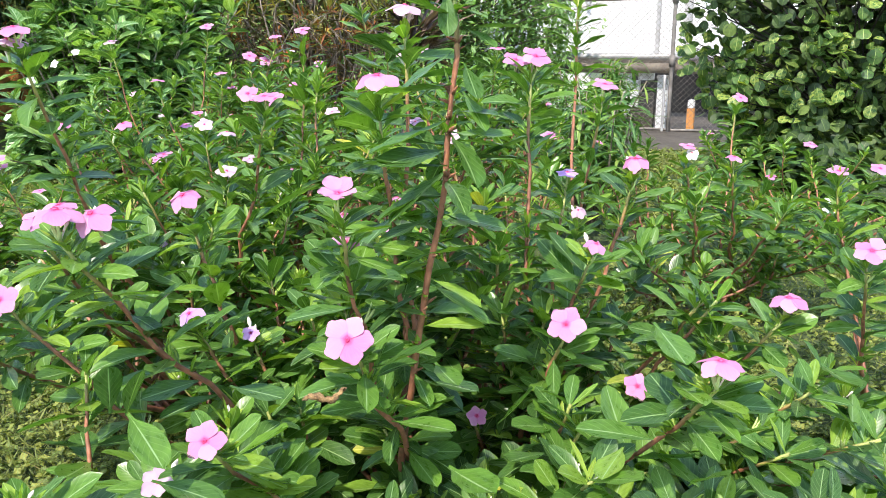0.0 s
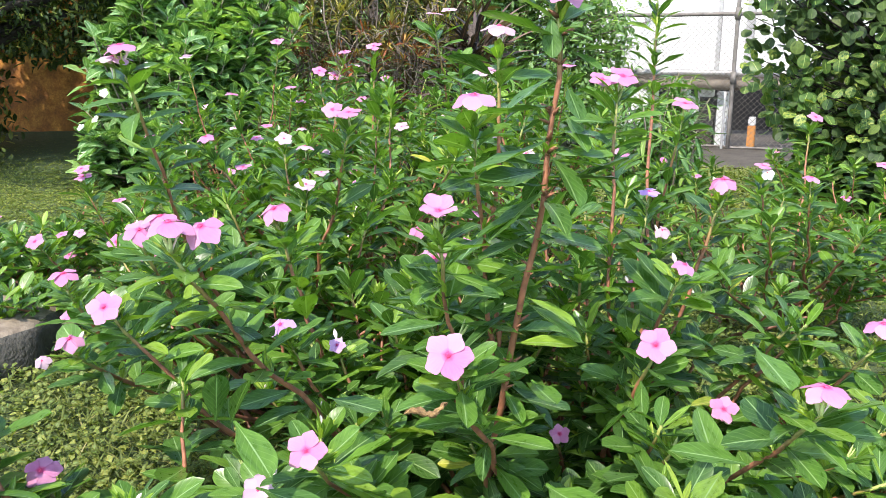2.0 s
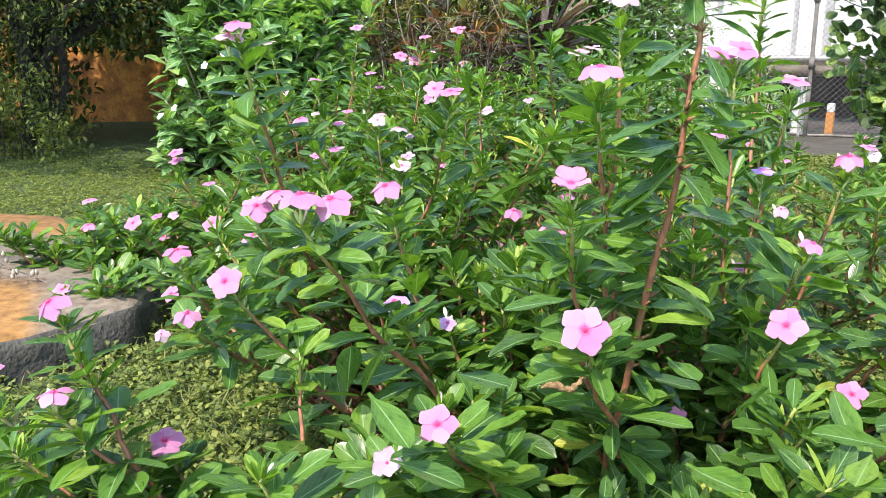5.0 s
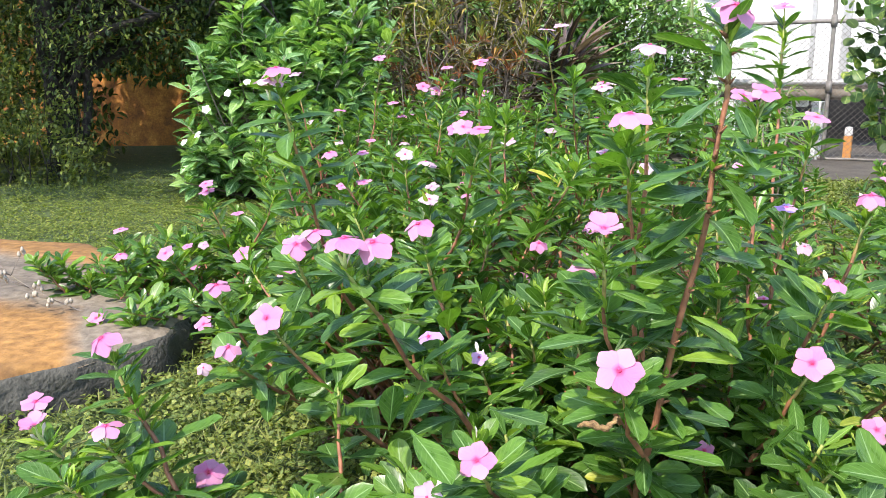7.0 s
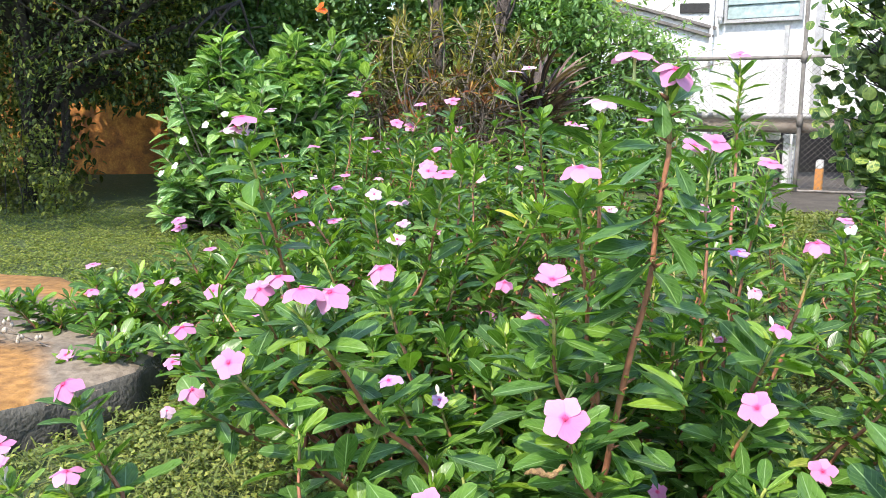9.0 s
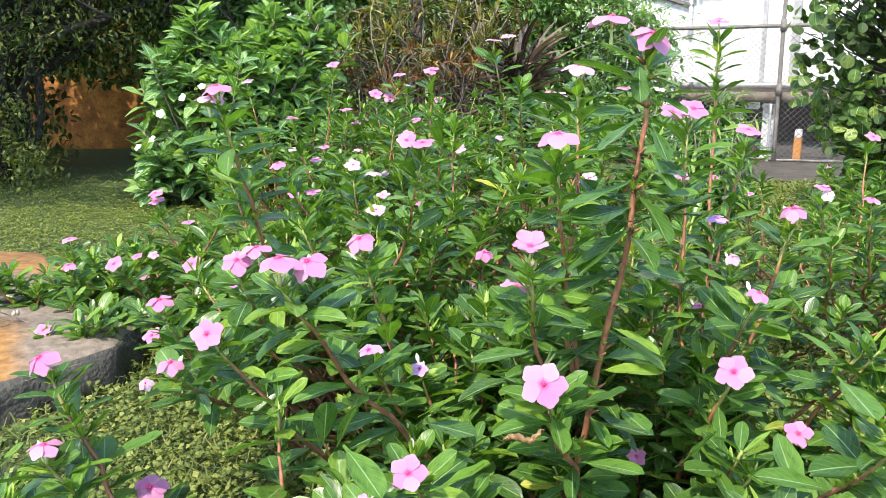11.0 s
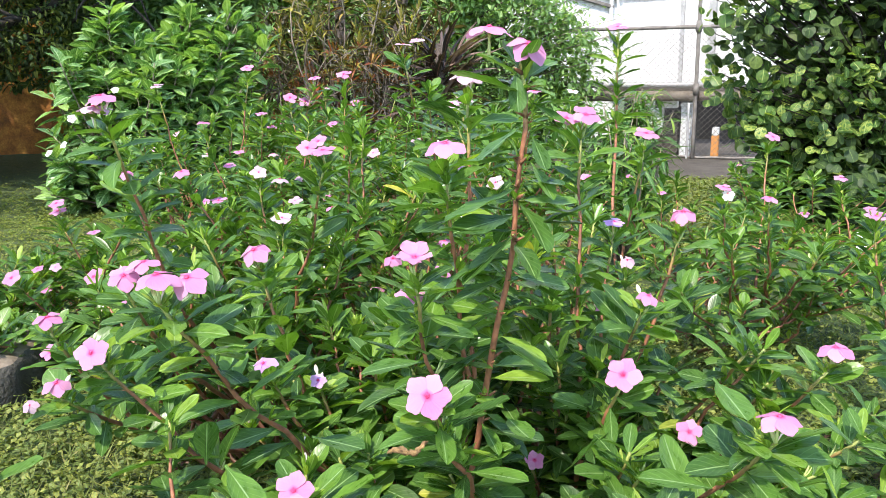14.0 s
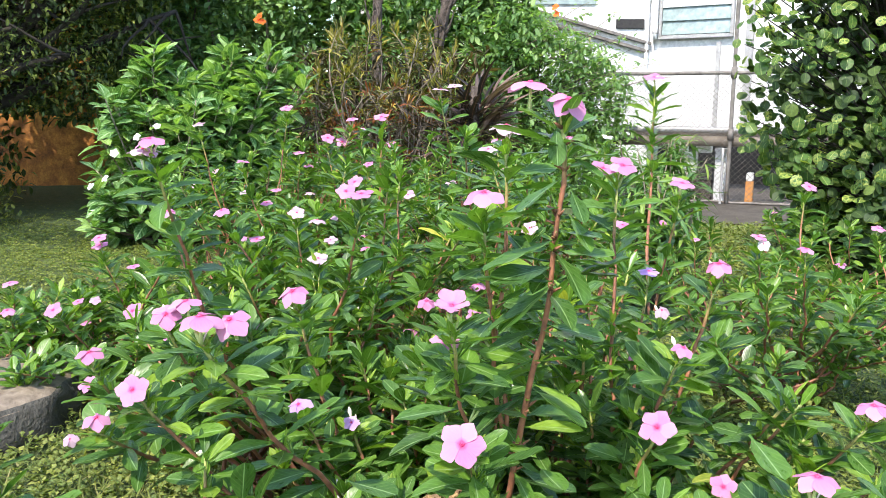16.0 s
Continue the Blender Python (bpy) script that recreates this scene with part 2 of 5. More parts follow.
# Dark to bright orange blotches stand for dappled sun and shade on the wall
M_ORANGE = rough_material("dappled_orange_paint", [(0.3, (0.12, 0.05, 0.018)), (0.5, (0.36, 0.14, 0.025)), (0.66, (0.62, 0.29, 0.05))], 5.0, bump=0.4)
M_WALL = rough_material("white_wall_paint", [(0.3, (0.64, 0.64, 0.63)), (0.7, (0.74, 0.74, 0.73))], 1.6, bump=0.15, roughness=0.7)
M_PIPE = rough_material("galvanised_pipe", [(0.3, (0.30, 0.29, 0.29)), (0.7, (0.48, 0.47, 0.46))], 12, roughness=0.5, bump=0.2, metallic=0.3)
M_OLDPIPE = rough_material("weathered_pipe", [(0.3, (0.09, 0.08, 0.072)), (0.7, (0.25, 0.225, 0.20))], 16, roughness=0.7, bump=0.4)
M_RUSTPIPE = rough_material("stained_pipe", [(0.3, (0.10, 0.078, 0.06)), (0.7, (0.27, 0.225, 0.18))], 9, roughness=0.75, bump=0.5)
# Near-black colour for the shade under the floor and behind openings
M_DARK = rough_material("recess_shade", [(0.3, (0.018, 0.018, 0.02)), (0.7, (0.045, 0.042, 0.04))], 3, bump=0.2)
M_CLAYBLOCK = rough_material("orange_block", [(0.3, (0.55, 0.22, 0.05)), (0.7, (0.7, 0.32, 0.09))], 20, bump=0.4)
M_GLASS = rough_material("green_grey_glazing", [(0.3, (0.25, 0.32, 0.31)), (0.7, (0.33, 0.40, 0.39))], 1.2, roughness=0.15, bump=0.02)
# Concrete colour lowered to hold the shade along the fence's foot
M_KERB = rough_material("kerb_concrete", [(0.3, (0.026, 0.021, 0.016)), (0.7, (0.085, 0.070, 0.056))], 6, bump=0.6)


def slab_material():
    """Old concrete with orange clay washed over it."""
    m, n, l = mat("stained_concrete")
    bsdf = n["Principled BSDF"]
    tex = n.new("ShaderNodeTexCoord")
    a = socket(n, "ShaderNodeTexNoise", Scale=3.0, Detail=6.0, Roughness=0.6)
    b = socket(n, "ShaderNodeTexNoise", Scale=45.0, Detail=6.0)
    small = n.new("ShaderNodeMapping")
    small.inputs[3].default_value = (0.82, 0.82, 1)
    l.new(tex.outputs["Object"], small.inputs[0])
    for t in (a, b):
        l.new(small.outputs[0], t.inputs[0])
    grey = ramp(n, l, b.outputs[0], [(0.3, (0.105, 0.080, 0.056)), (0.7, (0.215, 0.175, 0.13))])
    clay = ramp(n, l, b.outputs[0], [(0.3, (0.15, 0.070, 0.016)), (0.7, (0.32, 0.165, 0.045))])
    xyz = n.new("ShaderNodeSeparateXYZ")
    l.new(small.outputs[0], xyz.inputs[0])
    tongue = math_node(n, l, "ABSOLUTE", math_node(n, l, "ADD", math_node(n, l, "ADD", xyz.outputs[1], 0.0175), math_node(n, l, "MULTIPLY", xyz.outputs[0], 0.35)))
    corner = math_node(n, l, "MULTIPLY", math_node(n, l, "MAXIMUM", math_node(n, l, "SUBTRACT", xyz.outputs[0], 0.24), 0.0), -1.3)
    edge = math_node(n, l, "ADD", math_node(n, l, "ADD", tongue, corner), math_node(n, l, "MULTIPLY", a.outputs[0], 0.24))
    c = mix(n, l, ramp(n, l, edge, [(0.24, (0, 0, 0)), (0.32, (1, 1, 1))]), grey, clay)
    streak = socket(n, "ShaderNodeTexNoise", Scale=5.0, Detail=5.0)
    sm = n.new("ShaderNodeMapping")
    sm.inputs[3].default_value = (0.35, 1.6, 1)
    l.new(small.outputs[0], sm.inputs[0])
    l.new(sm.outputs[0], streak.inputs[0])
    c = mix(n, l, 0.75, c, ramp(n, l, streak.outputs[0], [(0.35, (0.45, 0.43, 0.42)), (0.62, (1.15, 1.12, 1.08))]), "MULTIPLY")
    l.new(c, bsdf.inputs["Base Color"])
    bsdf.inputs["Roughness"].default_value = 0.85
    bp = socket(n, "ShaderNodeBump", Strength=0.7, Distance=0.01)
    l.new(b.outputs[0], bp.inputs["Height"])
    l.new(bp.outputs[0], bsdf.inputs["Normal"])
    return m


M_SLAB = slab_material()
# Slab sides: colour made darker than the top, standing for shade on them
M_SLABSIDE = rough_material("shaded_concrete", [(0.3, (0.026, 0.025, 0.020)), (0.7, (0.10, 0.092, 0.074))], 7, bump=0.8, distance=0.015)


# ---- mesh helpers ----
def mesh_of(name, verts, faces, uvs=None, smooth=True, material=None):
    """verts (n,3), faces a list of index tuples, uvs one pair for each vertex."""
    me = bpy.data.meshes.new(name)
    me.from_pydata([tuple(v) for v in verts], [], [tuple(f) for f in faces])
    if uvs is not None:
        lay = me.uv_layers.new(name="UVMap")
        idx = np.empty(len(me.loops), dtype=np.int32)
        me.loops.foreach_get("vertex_index", idx)
        lay.data.foreach_set("uv", np.asarray(uvs, dtype=np.float32)[idx].ravel())
    if smooth:
        me.polygons.foreach_set("use_smooth", [True] * len(me.polygons))
    if material:
        me.materials.append(material)
    return me


def part(name, me, parent, label="", m=None):
    ob = new(name, me)
    ob.parent = parent
    if m is not None:
        ob.matrix_basis = m
    if label:
        ob["label"] = label
    return ob


def thing(name, at, label, category, group="", kind=""):
    ob = new(name)
    ob.location = at
    ob.empty_display_size = 0.05
    return tagged(ob, label, category, group, kind)


def leaf_shape(length, width, fold=0.25, droop=0.25, belly=0.62, stalk=0.08, along=7, across=4, wave=0.0, blunt=0.8):
    """Arrays of a leaf that lies along +x with its face up: verts, faces, uvs."""
    vs, uv = [], []
    for i in range(along + 1):
        u = 0.45 * i / along + 0.55 * math.sin(math.pi / 2 * i / along)
        if u < stalk:
            w = width * 0.05
        else:
            s = (u - stalk) / (1 - stalk)
            w = width * 0.5 * (math.sin(math.pi * s ** (math.log(0.5) / math.log(belly))) ** blunt if 0 < s < 1 else 0.0)
            w = max(w, width * 0.035)
        x = length * u
        z0 = -droop * length * u * u
        for j in range(across + 1):
            v = j / across
            y = (v - 0.5) * 2 * w
            z = z0 + abs(y) * fold + wave * width * math.sin(u * 14 + (1.7 if v > 0.5 else 0)) * abs(v - 0.5) * 2
            vs.append((x, y, z))
            uv.append((u, v))
    k = across + 1
    fs = [(i * k + j, (i + 1) * k + j, (i + 1) * k + j + 1, i * k + j + 1) for i in range(along) for j in range(across)]
    return np.array(vs), fs, np.array(uv)


def round_leaf_shape(width, dish, droop, n=10, across=4):
    """Arrays of a round leaf along +x: a short stalk, then an oval blade with a wavy, dished face."""
    vs, uv = [(0, -0.012, 0), (0, 0.012, 0)], [(0, 0.48), (0, 0.52)]
    k = across + 1
    for i in range(n + 1):
        a = math.pi * (0.03 + 0.95 * i / n)
        u, w = 0.5 - 0.5 * math.cos(a), max(0.02, 0.5 * width * math.sin(a))
        for j in range(k):
            v = j / across
            y = (v - 0.5) * 2 * w
            vs.append((0.1 + 0.9 * u, y, -droop * u * u + dish * y * y + 0.03 * math.sin(5 * u + 2 * v) * abs(v - 0.5)))
            uv.append((u, v))
    fs = [(0, 2, 2 + across, 1)]
    fs += [(2 + i * k + j, 2 + (i + 1) * k + j, 2 + (i + 1) * k + j + 1, 2 + i * k + j + 1) for i in range(n) for j in range(across)]
    return np.array(vs), fs, np.array(uv)


def joined(name, shapes, mats, material, smooth=True):
    """One mesh of many copies: shapes is a list of (verts, faces, uvs), mats a list of (which, 3x3, place)."""
    allv, allf, alluv, base = [], [], [], 0
    for which, rot, at in mats:
        v, f, uv = shapes[which]
        allv.append(v @ np.asarray(rot).T + np.asarray(at))
        alluv.append(uv)
        allf.append(np.array(f) + base)
        base += len(v)
    me = bpy.data.meshes.new(name)
    V = np.concatenate(allv)
    F = np.concatenate(allf)
    k = F.shape[1]
    me.vertices.add(len(V))
    me.vertices.foreach_set("co", V.astype(np.float32).ravel())
    me.loops.add(F.size)
    me.loops.foreach_set("vertex_index", F.astype(np.int32).ravel())
    me.polygons.add(len(F))
    me.polygons.foreach_set("loop_start", np.arange(0, F.size, k, dtype=np.int32))
    me.polygons.foreach_set("loop_total", np.full(len(F), k, dtype=np.int32))
    me.polygons.foreach_set("use_smooth", np.full(len(F), smooth))
    lay = me.uv_layers.new(name="UVMap")
    lay.data.foreach_set("uv", np.concatenate(alluv)[F.ravel()].astype(np.float32).ravel())
    me.update(calc_edges=True)
    me.materials.append(material)
    return me


def turn(az, el, roll, size=1.0):
    """3x3: +x to the azimuth az (degrees from +x) raised by el, rolled, scaled."""
    m = Matrix.Rotation(radians(az), 3, "Z") @ Matrix.Rotation(radians(-el), 3, "Y") @ Matrix.Rotation(radians(roll), 3, "X")
    return m * size


def full(rot, at):
    m = rot.to_4x4()
    m.translation = at
    return m


def tube(path, radii, sides=6):
    """A tube along a list of Vectors: verts, faces, uvs (u along)."""
    vs, fs, uv = [], [], []
    n = len(path)
    side = Vector((0.37, 0.81, 0.2))
    for i, p in enumerate(path):
        d = (path[min(i + 1, n - 1)] - path[max(i - 1, 0)]).normalized()
        a = d.cross(side).normalized()
        b = d.cross(a)
        for j in range(sides):
            w = 2 * math.pi * j / sides
            vs.append(p + (a * math.cos(w) + b * math.sin(w)) * radii[i])
            uv.append((i / (n - 1), j / sides))
    for i in range(n - 1):
        for j in range(sides):
            k = (j + 1) % sides
            fs.append((i * sides + j, i * sides + k, (i + 1) * sides + k, (i + 1) * sides + j))
    return vs, fs, uv


def tube_mesh(name, path, radii, material, sides=6):
    vs, fs, uv = tube(path, radii, sides)
    s = sides
    n = len(path)
    fs = fs + [tuple(range(s))[::-1], tuple(range((n - 1) * s, n * s))]
    return mesh_of(name, vs, fs, uv, True, material)


def curve_points(p0, p1, p2, p3, n):
    out = []
    for i in range(n + 1):
        t = i / n
        out.append(p0 * (1 - t) ** 3 + p1 * 3 * t * (1 - t) ** 2 + p2 * 3 * t * t * (1 - t) + p3 * t ** 3)
    return out


def box_mesh(name, x0, x1, y0, y1, z0, z1, material, bevel=0.004):
    bm = bmesh.new()
    bmesh.ops.create_cube(bm, size=1.0)
    for v in bm.verts:
        v.co = Vector((x0 + (v.co.x + 0.5) * (x1 - x0), y0 + (v.co.y + 0.5) * (y1 - y0), z0 + (v.co.z + 0.5) * (z1 - z0)))
    if bevel:
        bmesh.ops.bevel(bm, geom=bm.edges[:], offset=bevel, segments=2, affect="EDGES")
    me = bpy.data.meshes.new(name)
    bm.to_mesh(me)
    bm.free()
    me.materials.append(material)
    return me


# ---- ground, slab, walls, fence, building ----
def ground_height(x, y):
    f = min(1.0, max(0.0, (y - 1.9) / 1.3))
    bank = 0.12 * (1 - f * f * (3 - 2 * f)) - 0.02 - 0.05 * min(1.0, max(0.0, (y - 4.8) / 1.6))
    return bank + 0.012 * noise.noise(Vector((x * 1.7, y * 1.7, 0))) + 0.006 * noise.noise(Vector((x * 9, y * 9, 3)))


def ground():
    xs = np.concatenate([np.linspace(-400, -11, 8), np.linspace(-9, 7, 129), np.linspace(9, 400, 8)])
    ys = np.concatenate([np.linspace(-400, -2, 8), np.linspace(-1, 9, 81), np.linspace(10, 400, 8)])
    vs = [(x, y, ground_height(x, y) if abs(x) < 9.5 and abs(y) < 9.5 else (0.1 if y < 0 else -0.07)) for y in ys for x in xs]
    k = len(xs)
    fs = [(j * k + i, j * k + i + 1, (j + 1) * k + i + 1, (j + 1) * k + i) for j in range(len(ys) - 1) for i in range(k - 1)]
    ob = new("ground", mesh_of("ground", vs, fs, None, True, M_SOIL))
    return tagged(ob, "brown-green lawn soil under short grass", "ground", kind="structure")


ground()


SLAB_AT = (-1.54, 1.94)
SLAB_OUTLINE = [(0.22, -0.92), (0.42, -0.68), (0.49, -0.59), (0.55, -0.50), (0.595, -0.39), (0.57, -0.22), (0.45, -0.04), (0.24, 0.21), (-0.10, 0.49), (-0.85, 0.58), (-2.15, 0.66), (-3.45, 0.72), (-4.81, -1.42), (-2.50, -1.42), (-0.05, -1.20)]


def on_slab(x, y):
    x, y, inside = x - SLAB_AT[0], y - SLAB_AT[1], False
    for (x0, y0), (x1, y1) in zip(SLAB_OUTLINE, SLAB_OUTLINE[1:] + SLAB_OUTLINE[:1]):
        if (y0 > y) != (y1 > y) and x < x0 + (y - y0) / (y1 - y0) * (x1 - x0):
            inside = not inside
    return inside


def concrete_slab():
    """Low old concrete cover with broken, rounded edges; its near edge runs towards the shrub."""
    ob = thing("concrete_slab", (-1.54, 1.94, 0), "low old concrete slab stained with orange clay on the lawn", "slab", kind="structure")
    pts = []
    for i, (x, y) in enumerate(SLAB_OUTLINE):
        x2, y2 = SLAB_OUTLINE[(i + 1) % len(SLAB_OUTLINE)]
        for s in range(6):
            f = s / 6
            px, py = x + (x2 - x) * f, y + (y2 - y) * f
            d = 0.018 * noise.noise(Vector((px * 7, py * 7, 1)))
            pts.append((px + d, py + d))
    n = len(pts)

    def ring(inset, z, rough):
        cx, cy = -0.75, -0.36
        out = []
        for x, y in pts:
            d = Vector((x - cx, y - cy)).normalized() * (inset + rough * noise.noise(Vector((x * 14, y * 14, z * 30))))
            out.append((x - d.x, y - d.y, z))
        return out

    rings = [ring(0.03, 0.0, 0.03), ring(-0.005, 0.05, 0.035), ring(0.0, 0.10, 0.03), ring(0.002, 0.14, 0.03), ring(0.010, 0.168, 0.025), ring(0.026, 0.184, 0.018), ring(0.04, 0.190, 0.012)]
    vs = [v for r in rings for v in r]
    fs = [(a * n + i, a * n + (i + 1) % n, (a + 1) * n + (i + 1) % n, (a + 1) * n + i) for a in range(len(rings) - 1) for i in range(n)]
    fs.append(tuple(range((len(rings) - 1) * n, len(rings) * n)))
    part("slab_body", mesh_of("slab_body", vs, fs, None, True, M_SLABSIDE), ob, "rough concrete side, darkened in its colour for shade")
    top = [ring(0.022, 0.178, 0.02), ring(0.036, 0.192, 0.014), ring(0.07, 0.199, 0.01)]
    vs = [v for r in top for v in r]
    fs = [(a * n + i, a * n + (i + 1) % n, (a + 1) * n + (i + 1) % n, (a + 1) * n + i) for a in range(2) for i in range(n)]
    fs.append(tuple(range(2 * n, 3 * n)))
    part("slab_top", mesh_of("slab_top", vs, fs, None, True, M_SLAB), ob, "grey concrete top with orange clay wash")


concrete_slab()
tagged(new("wall_back", box_mesh("wall_back", -14, -3.0, 8.65, 8.9, -0.1, 3.6, M_ORANGE, 0.01)), "weathered orange painted garden wall, dappled sunlight worked into its colour", "wall", kind="structure")
tagged(new("pavement", box_mesh("pavement", 0.75, 5.6, 6.15, 9.6, -0.2, -0.045, M_KERB, 0.012)), "grey concrete kerb strip below the fence", "pavement", kind="structure")


def building():
    """White raised house: its front runs towards the camera to one side, its other wing stands square behind the hedge."""
    ob = thing("white_building", (1.62, 9.3, -0.06), "white painted raised house with grey-green louvres and drain pipes", "building")
    front = Matrix.Rotation(radians(-30), 4, "Z")

    def w(name, *a, label="", square=False, under=None, **k):
        return part(name, box_mesh(name, *a, **k), under or ob, label, None if square or under else front)

    w("wall", -0.2, 6.0, 0.0, 0.25, 0.66, 4.6, M_WALL, bevel=0.01)
    w("wall", -3.4, -0.004, 0.0, 0.22, 0.05, 4.6, M_WALL, bevel=0.01, square=True)
    w("floor_beam", -0.2, 6.0, -0.10, 0.25, 0.54, 0.655, M_KERB, bevel=0.012, label="grey concrete floor beam")
    w("recess", -0.2, 6.0, 0.9, 1.0, -0.1, 0.54, M_DARK, label="near-black sheet standing for the shade below the floor")
    for u in (0.30, 1.55, 2.9, 4.3):
        w("pier", u, u + 0.11, 0.02, 0.16, -0.1, 0.54, M_WALL)
    # louvred window: a frame, tilted slats and a white blind box
    win = w("window", 0.10, 0.84, 0.002, 0.03, 1.62, 2.9, M_DARK)
    win.matrix_basis = win.matrix_basis @ Matrix.Translation((0, -0.034, 0))
    for k in range(9):
        z = 1.63 + 0.14 * k
        slat = box_mesh("slat", 0.115, 0.825, -0.006, 0.006, -0.078, 0.078, M_WALL if k in (2, 3) else M_GLASS, 0.003)
        part("slat", slat, win, "", Matrix.Translation((0, -0.008, z + 0.07)) @ Matrix.Rotation(radians(-9), 4, "X"))
    for a in ((0.082, 0.112, 1.60, 2.9), (0.828, 0.86, 1.60, 2.9), (0.082, 0.86, 1.58, 1.618)):
        part("window_frame", box_mesh("window_frame", a[0], a[1], -0.03, 0.0, a[2], a[3], M_PIPE, 0.004), win)
    w("pilaster", 0.69, 0.735, -0.03, -0.003, 0.66, 1.54, M_PIPE, label="light grey pilaster")
    w("pilaster", 0.985, 1.06, -0.06, -0.003, 0.66, 4.0, M_PIPE, label="grey pilaster")
    for u, z, r in ((-0.045, 1.15, 0.022), (0.045, 1.58, 0.026)):
        pipe = part("drain_pipe", tube_mesh("drain_pipe", [Vector((u, -0.06, z + 0.08 * i)) for i in range(38)], [r] * 38, M_WALL, 10), ob, "white drain pipe", front)
        for h in (z + 0.06, z + 0.9):
            part("clip", box_mesh("clip", u - r - 0.006, u + r + 0.006, -0.06 - r, -0.002, h, h + 0.025, M_PIPE, 0.003), pipe)
    # the square wing: two sloping mouldings and a small dark opening
    slope = Matrix.Translation((-0.05, 0, 1.44)) @ Matrix.Rotation(radians(15.5), 4, "Y")
    for z in (0.0, 0.085):
        part("moulding", box_mesh("moulding", -2.6, 0.0, -0.05, -0.003, z, z + 0.035, M_OLDPIPE, 0.005), ob, "weathered brown moulding", slope)
    w("vent", -0.40, -0.10, -0.02, -0.003, 1.70, 1.80, M_DARK, square=True)
    w("vent", -1.3, -0.62, -0.02, -0.003, 1.95, 2.6, M_GLASS, square=True)


building()


def chain_fence():
    ob = thing("chain_link_fence", (1.96, 7.54, -0.05), "weathered grey chain-link fence with pipe rails beside a kerb", "fence")
    ob.rotation_euler[2] = radians(-22)
    x0, x1 = -1.35, 2.6

    def run(z, r, name, m, wob=0.0, y=0.0, label=""):
        pts = [Vector((x0 + (x1 - x0) * i / 40, y + wob * noise.noise(Vector((i * 0.6, z * 9, 0))), z + wob * noise.noise(Vector((i * 0.5, z * 7, 4))))) for i in range(41)]
        part(name, tube_mesh(name, pts, [r * (1 + 0.14 * noise.noise(Vector((i * 1.3, z, 5)))) for i in range(41)], m, 10), ob, label)

    run(0.02, 0.011, "bottom_rail", M_OLDPIPE, 0.01)
    run(1.155, 0.017, "top_rail", M_OLDPIPE, 0.008)
    run(0.555, 0.048, "middle_rail", M_RUSTPIPE, 0.012, 0.07, "thick stained brown pipe")
    run(0.655, 0.030, "middle_rail", M_PIPE, 0.006, 0.05)
    for x, r, top, m in ((0.065, 0.017, 2.1, M_OLDPIPE), (-1.2, 0.02, 1.2, M_OLDPIPE), (1.3, 0.02, 2.1, M_OLDPIPE), (0.012, 0.012, 0.5, M_PIPE)):
        part("post", tube_mesh("post", [Vector((x, -0.03, -0.05 + (top + 0.05) * i / 8)) for i in range(9)], [r] * 9, m, 10), ob)
    for z in (1.155, 0.62):
        part("clamp", tube_mesh("clamp", [Vector((0.065, -0.03, z - 0.05)), Vector((0.065, -0.03, z + 0.05))], [0.026, 0.026], M_OLDPIPE, 10), ob)
    wires, cell, h = [], 0.05, 1.15
    k = int((x1 - x0) / cell)
    for i in range(-int(h / cell) - 1, k):
        for s in (1, -1):
            a = x0 + i * cell if s > 0 else x0 + (i + int(h / cell) + 1) * cell
            zs = [z for z in np.arange(0.02, h + 0.001, cell / 2)]
            path = [Vector((a + s * z, 0.006 * s * (1 if q % 2 else -1), z)) for q, z in enumerate(zs) if x0 <= a + s * z <= x1]
            if len(path) > 2:
                wires.append(tube(path, [0.0019] * len(path), 4))
    vs, fs, uv, base = [], [], [], 0
    for v, f, u in wires:
        vs += v
        uv += u
        fs += [tuple(q + base for q in g) for g in f]
        base += len(v)
    part("wire_mesh", mesh_of("wire_mesh", vs, fs, uv, True, M_OLDPIPE), ob, "galvanised diamond wire mesh")


chain_fence()


def beside_fence(name, label, category, pieces):
    """A thing that stands close behind the fence, along its line: pieces are (part, x0, x1, z0, z1, material)."""
    x = (pieces[0][1] + pieces[0][2]) / 2
    ob = thing(name, Matrix.Rotation(radians(-22), 3, "Z") @ Vector((x, 0.2, 0)) + Vector((1.96, 7.54, -0.05)), label, category)
    ob.rotation_euler[2] = radians(-22)
    for what, x0, x1, z0, z1, m in pieces:
        part(what, box_mesh(what, x0 - x, x1 - x, -0.05, 0.06, z0, z1, m, 0.006), ob)


beside_fence("concrete_post", "white painted concrete post behind the wire fence", "post", (("shaft", -0.075, 0.02, 0.0, 0.46, M_WALL), ("cap", -0.085, 0.03, 0.46, 0.49, M_WALL)))
beside_fence("clay_block", "upright orange clay block with a white end", "block", (("body", 0.20, 0.262, 0.0, 0.20, M_CLAYBLOCK), ("white_end", 0.203, 0.259, 0.202, 0.275, M_WALL)))
beside_fence("white_block_stack", "stacked white concrete blocks under the pipe rail", "blocks", (("block", -0.30, -0.10, 0.0, 0.19, M_KERB), ("block", -0.36, -0.24, 0.194, 0.44, M_WALL), ("block", -0.23, -0.10, 0.194, 0.33, M_DARK), ("block", -0.25, -0.115, 0.444, 0.53, M_WALL)))


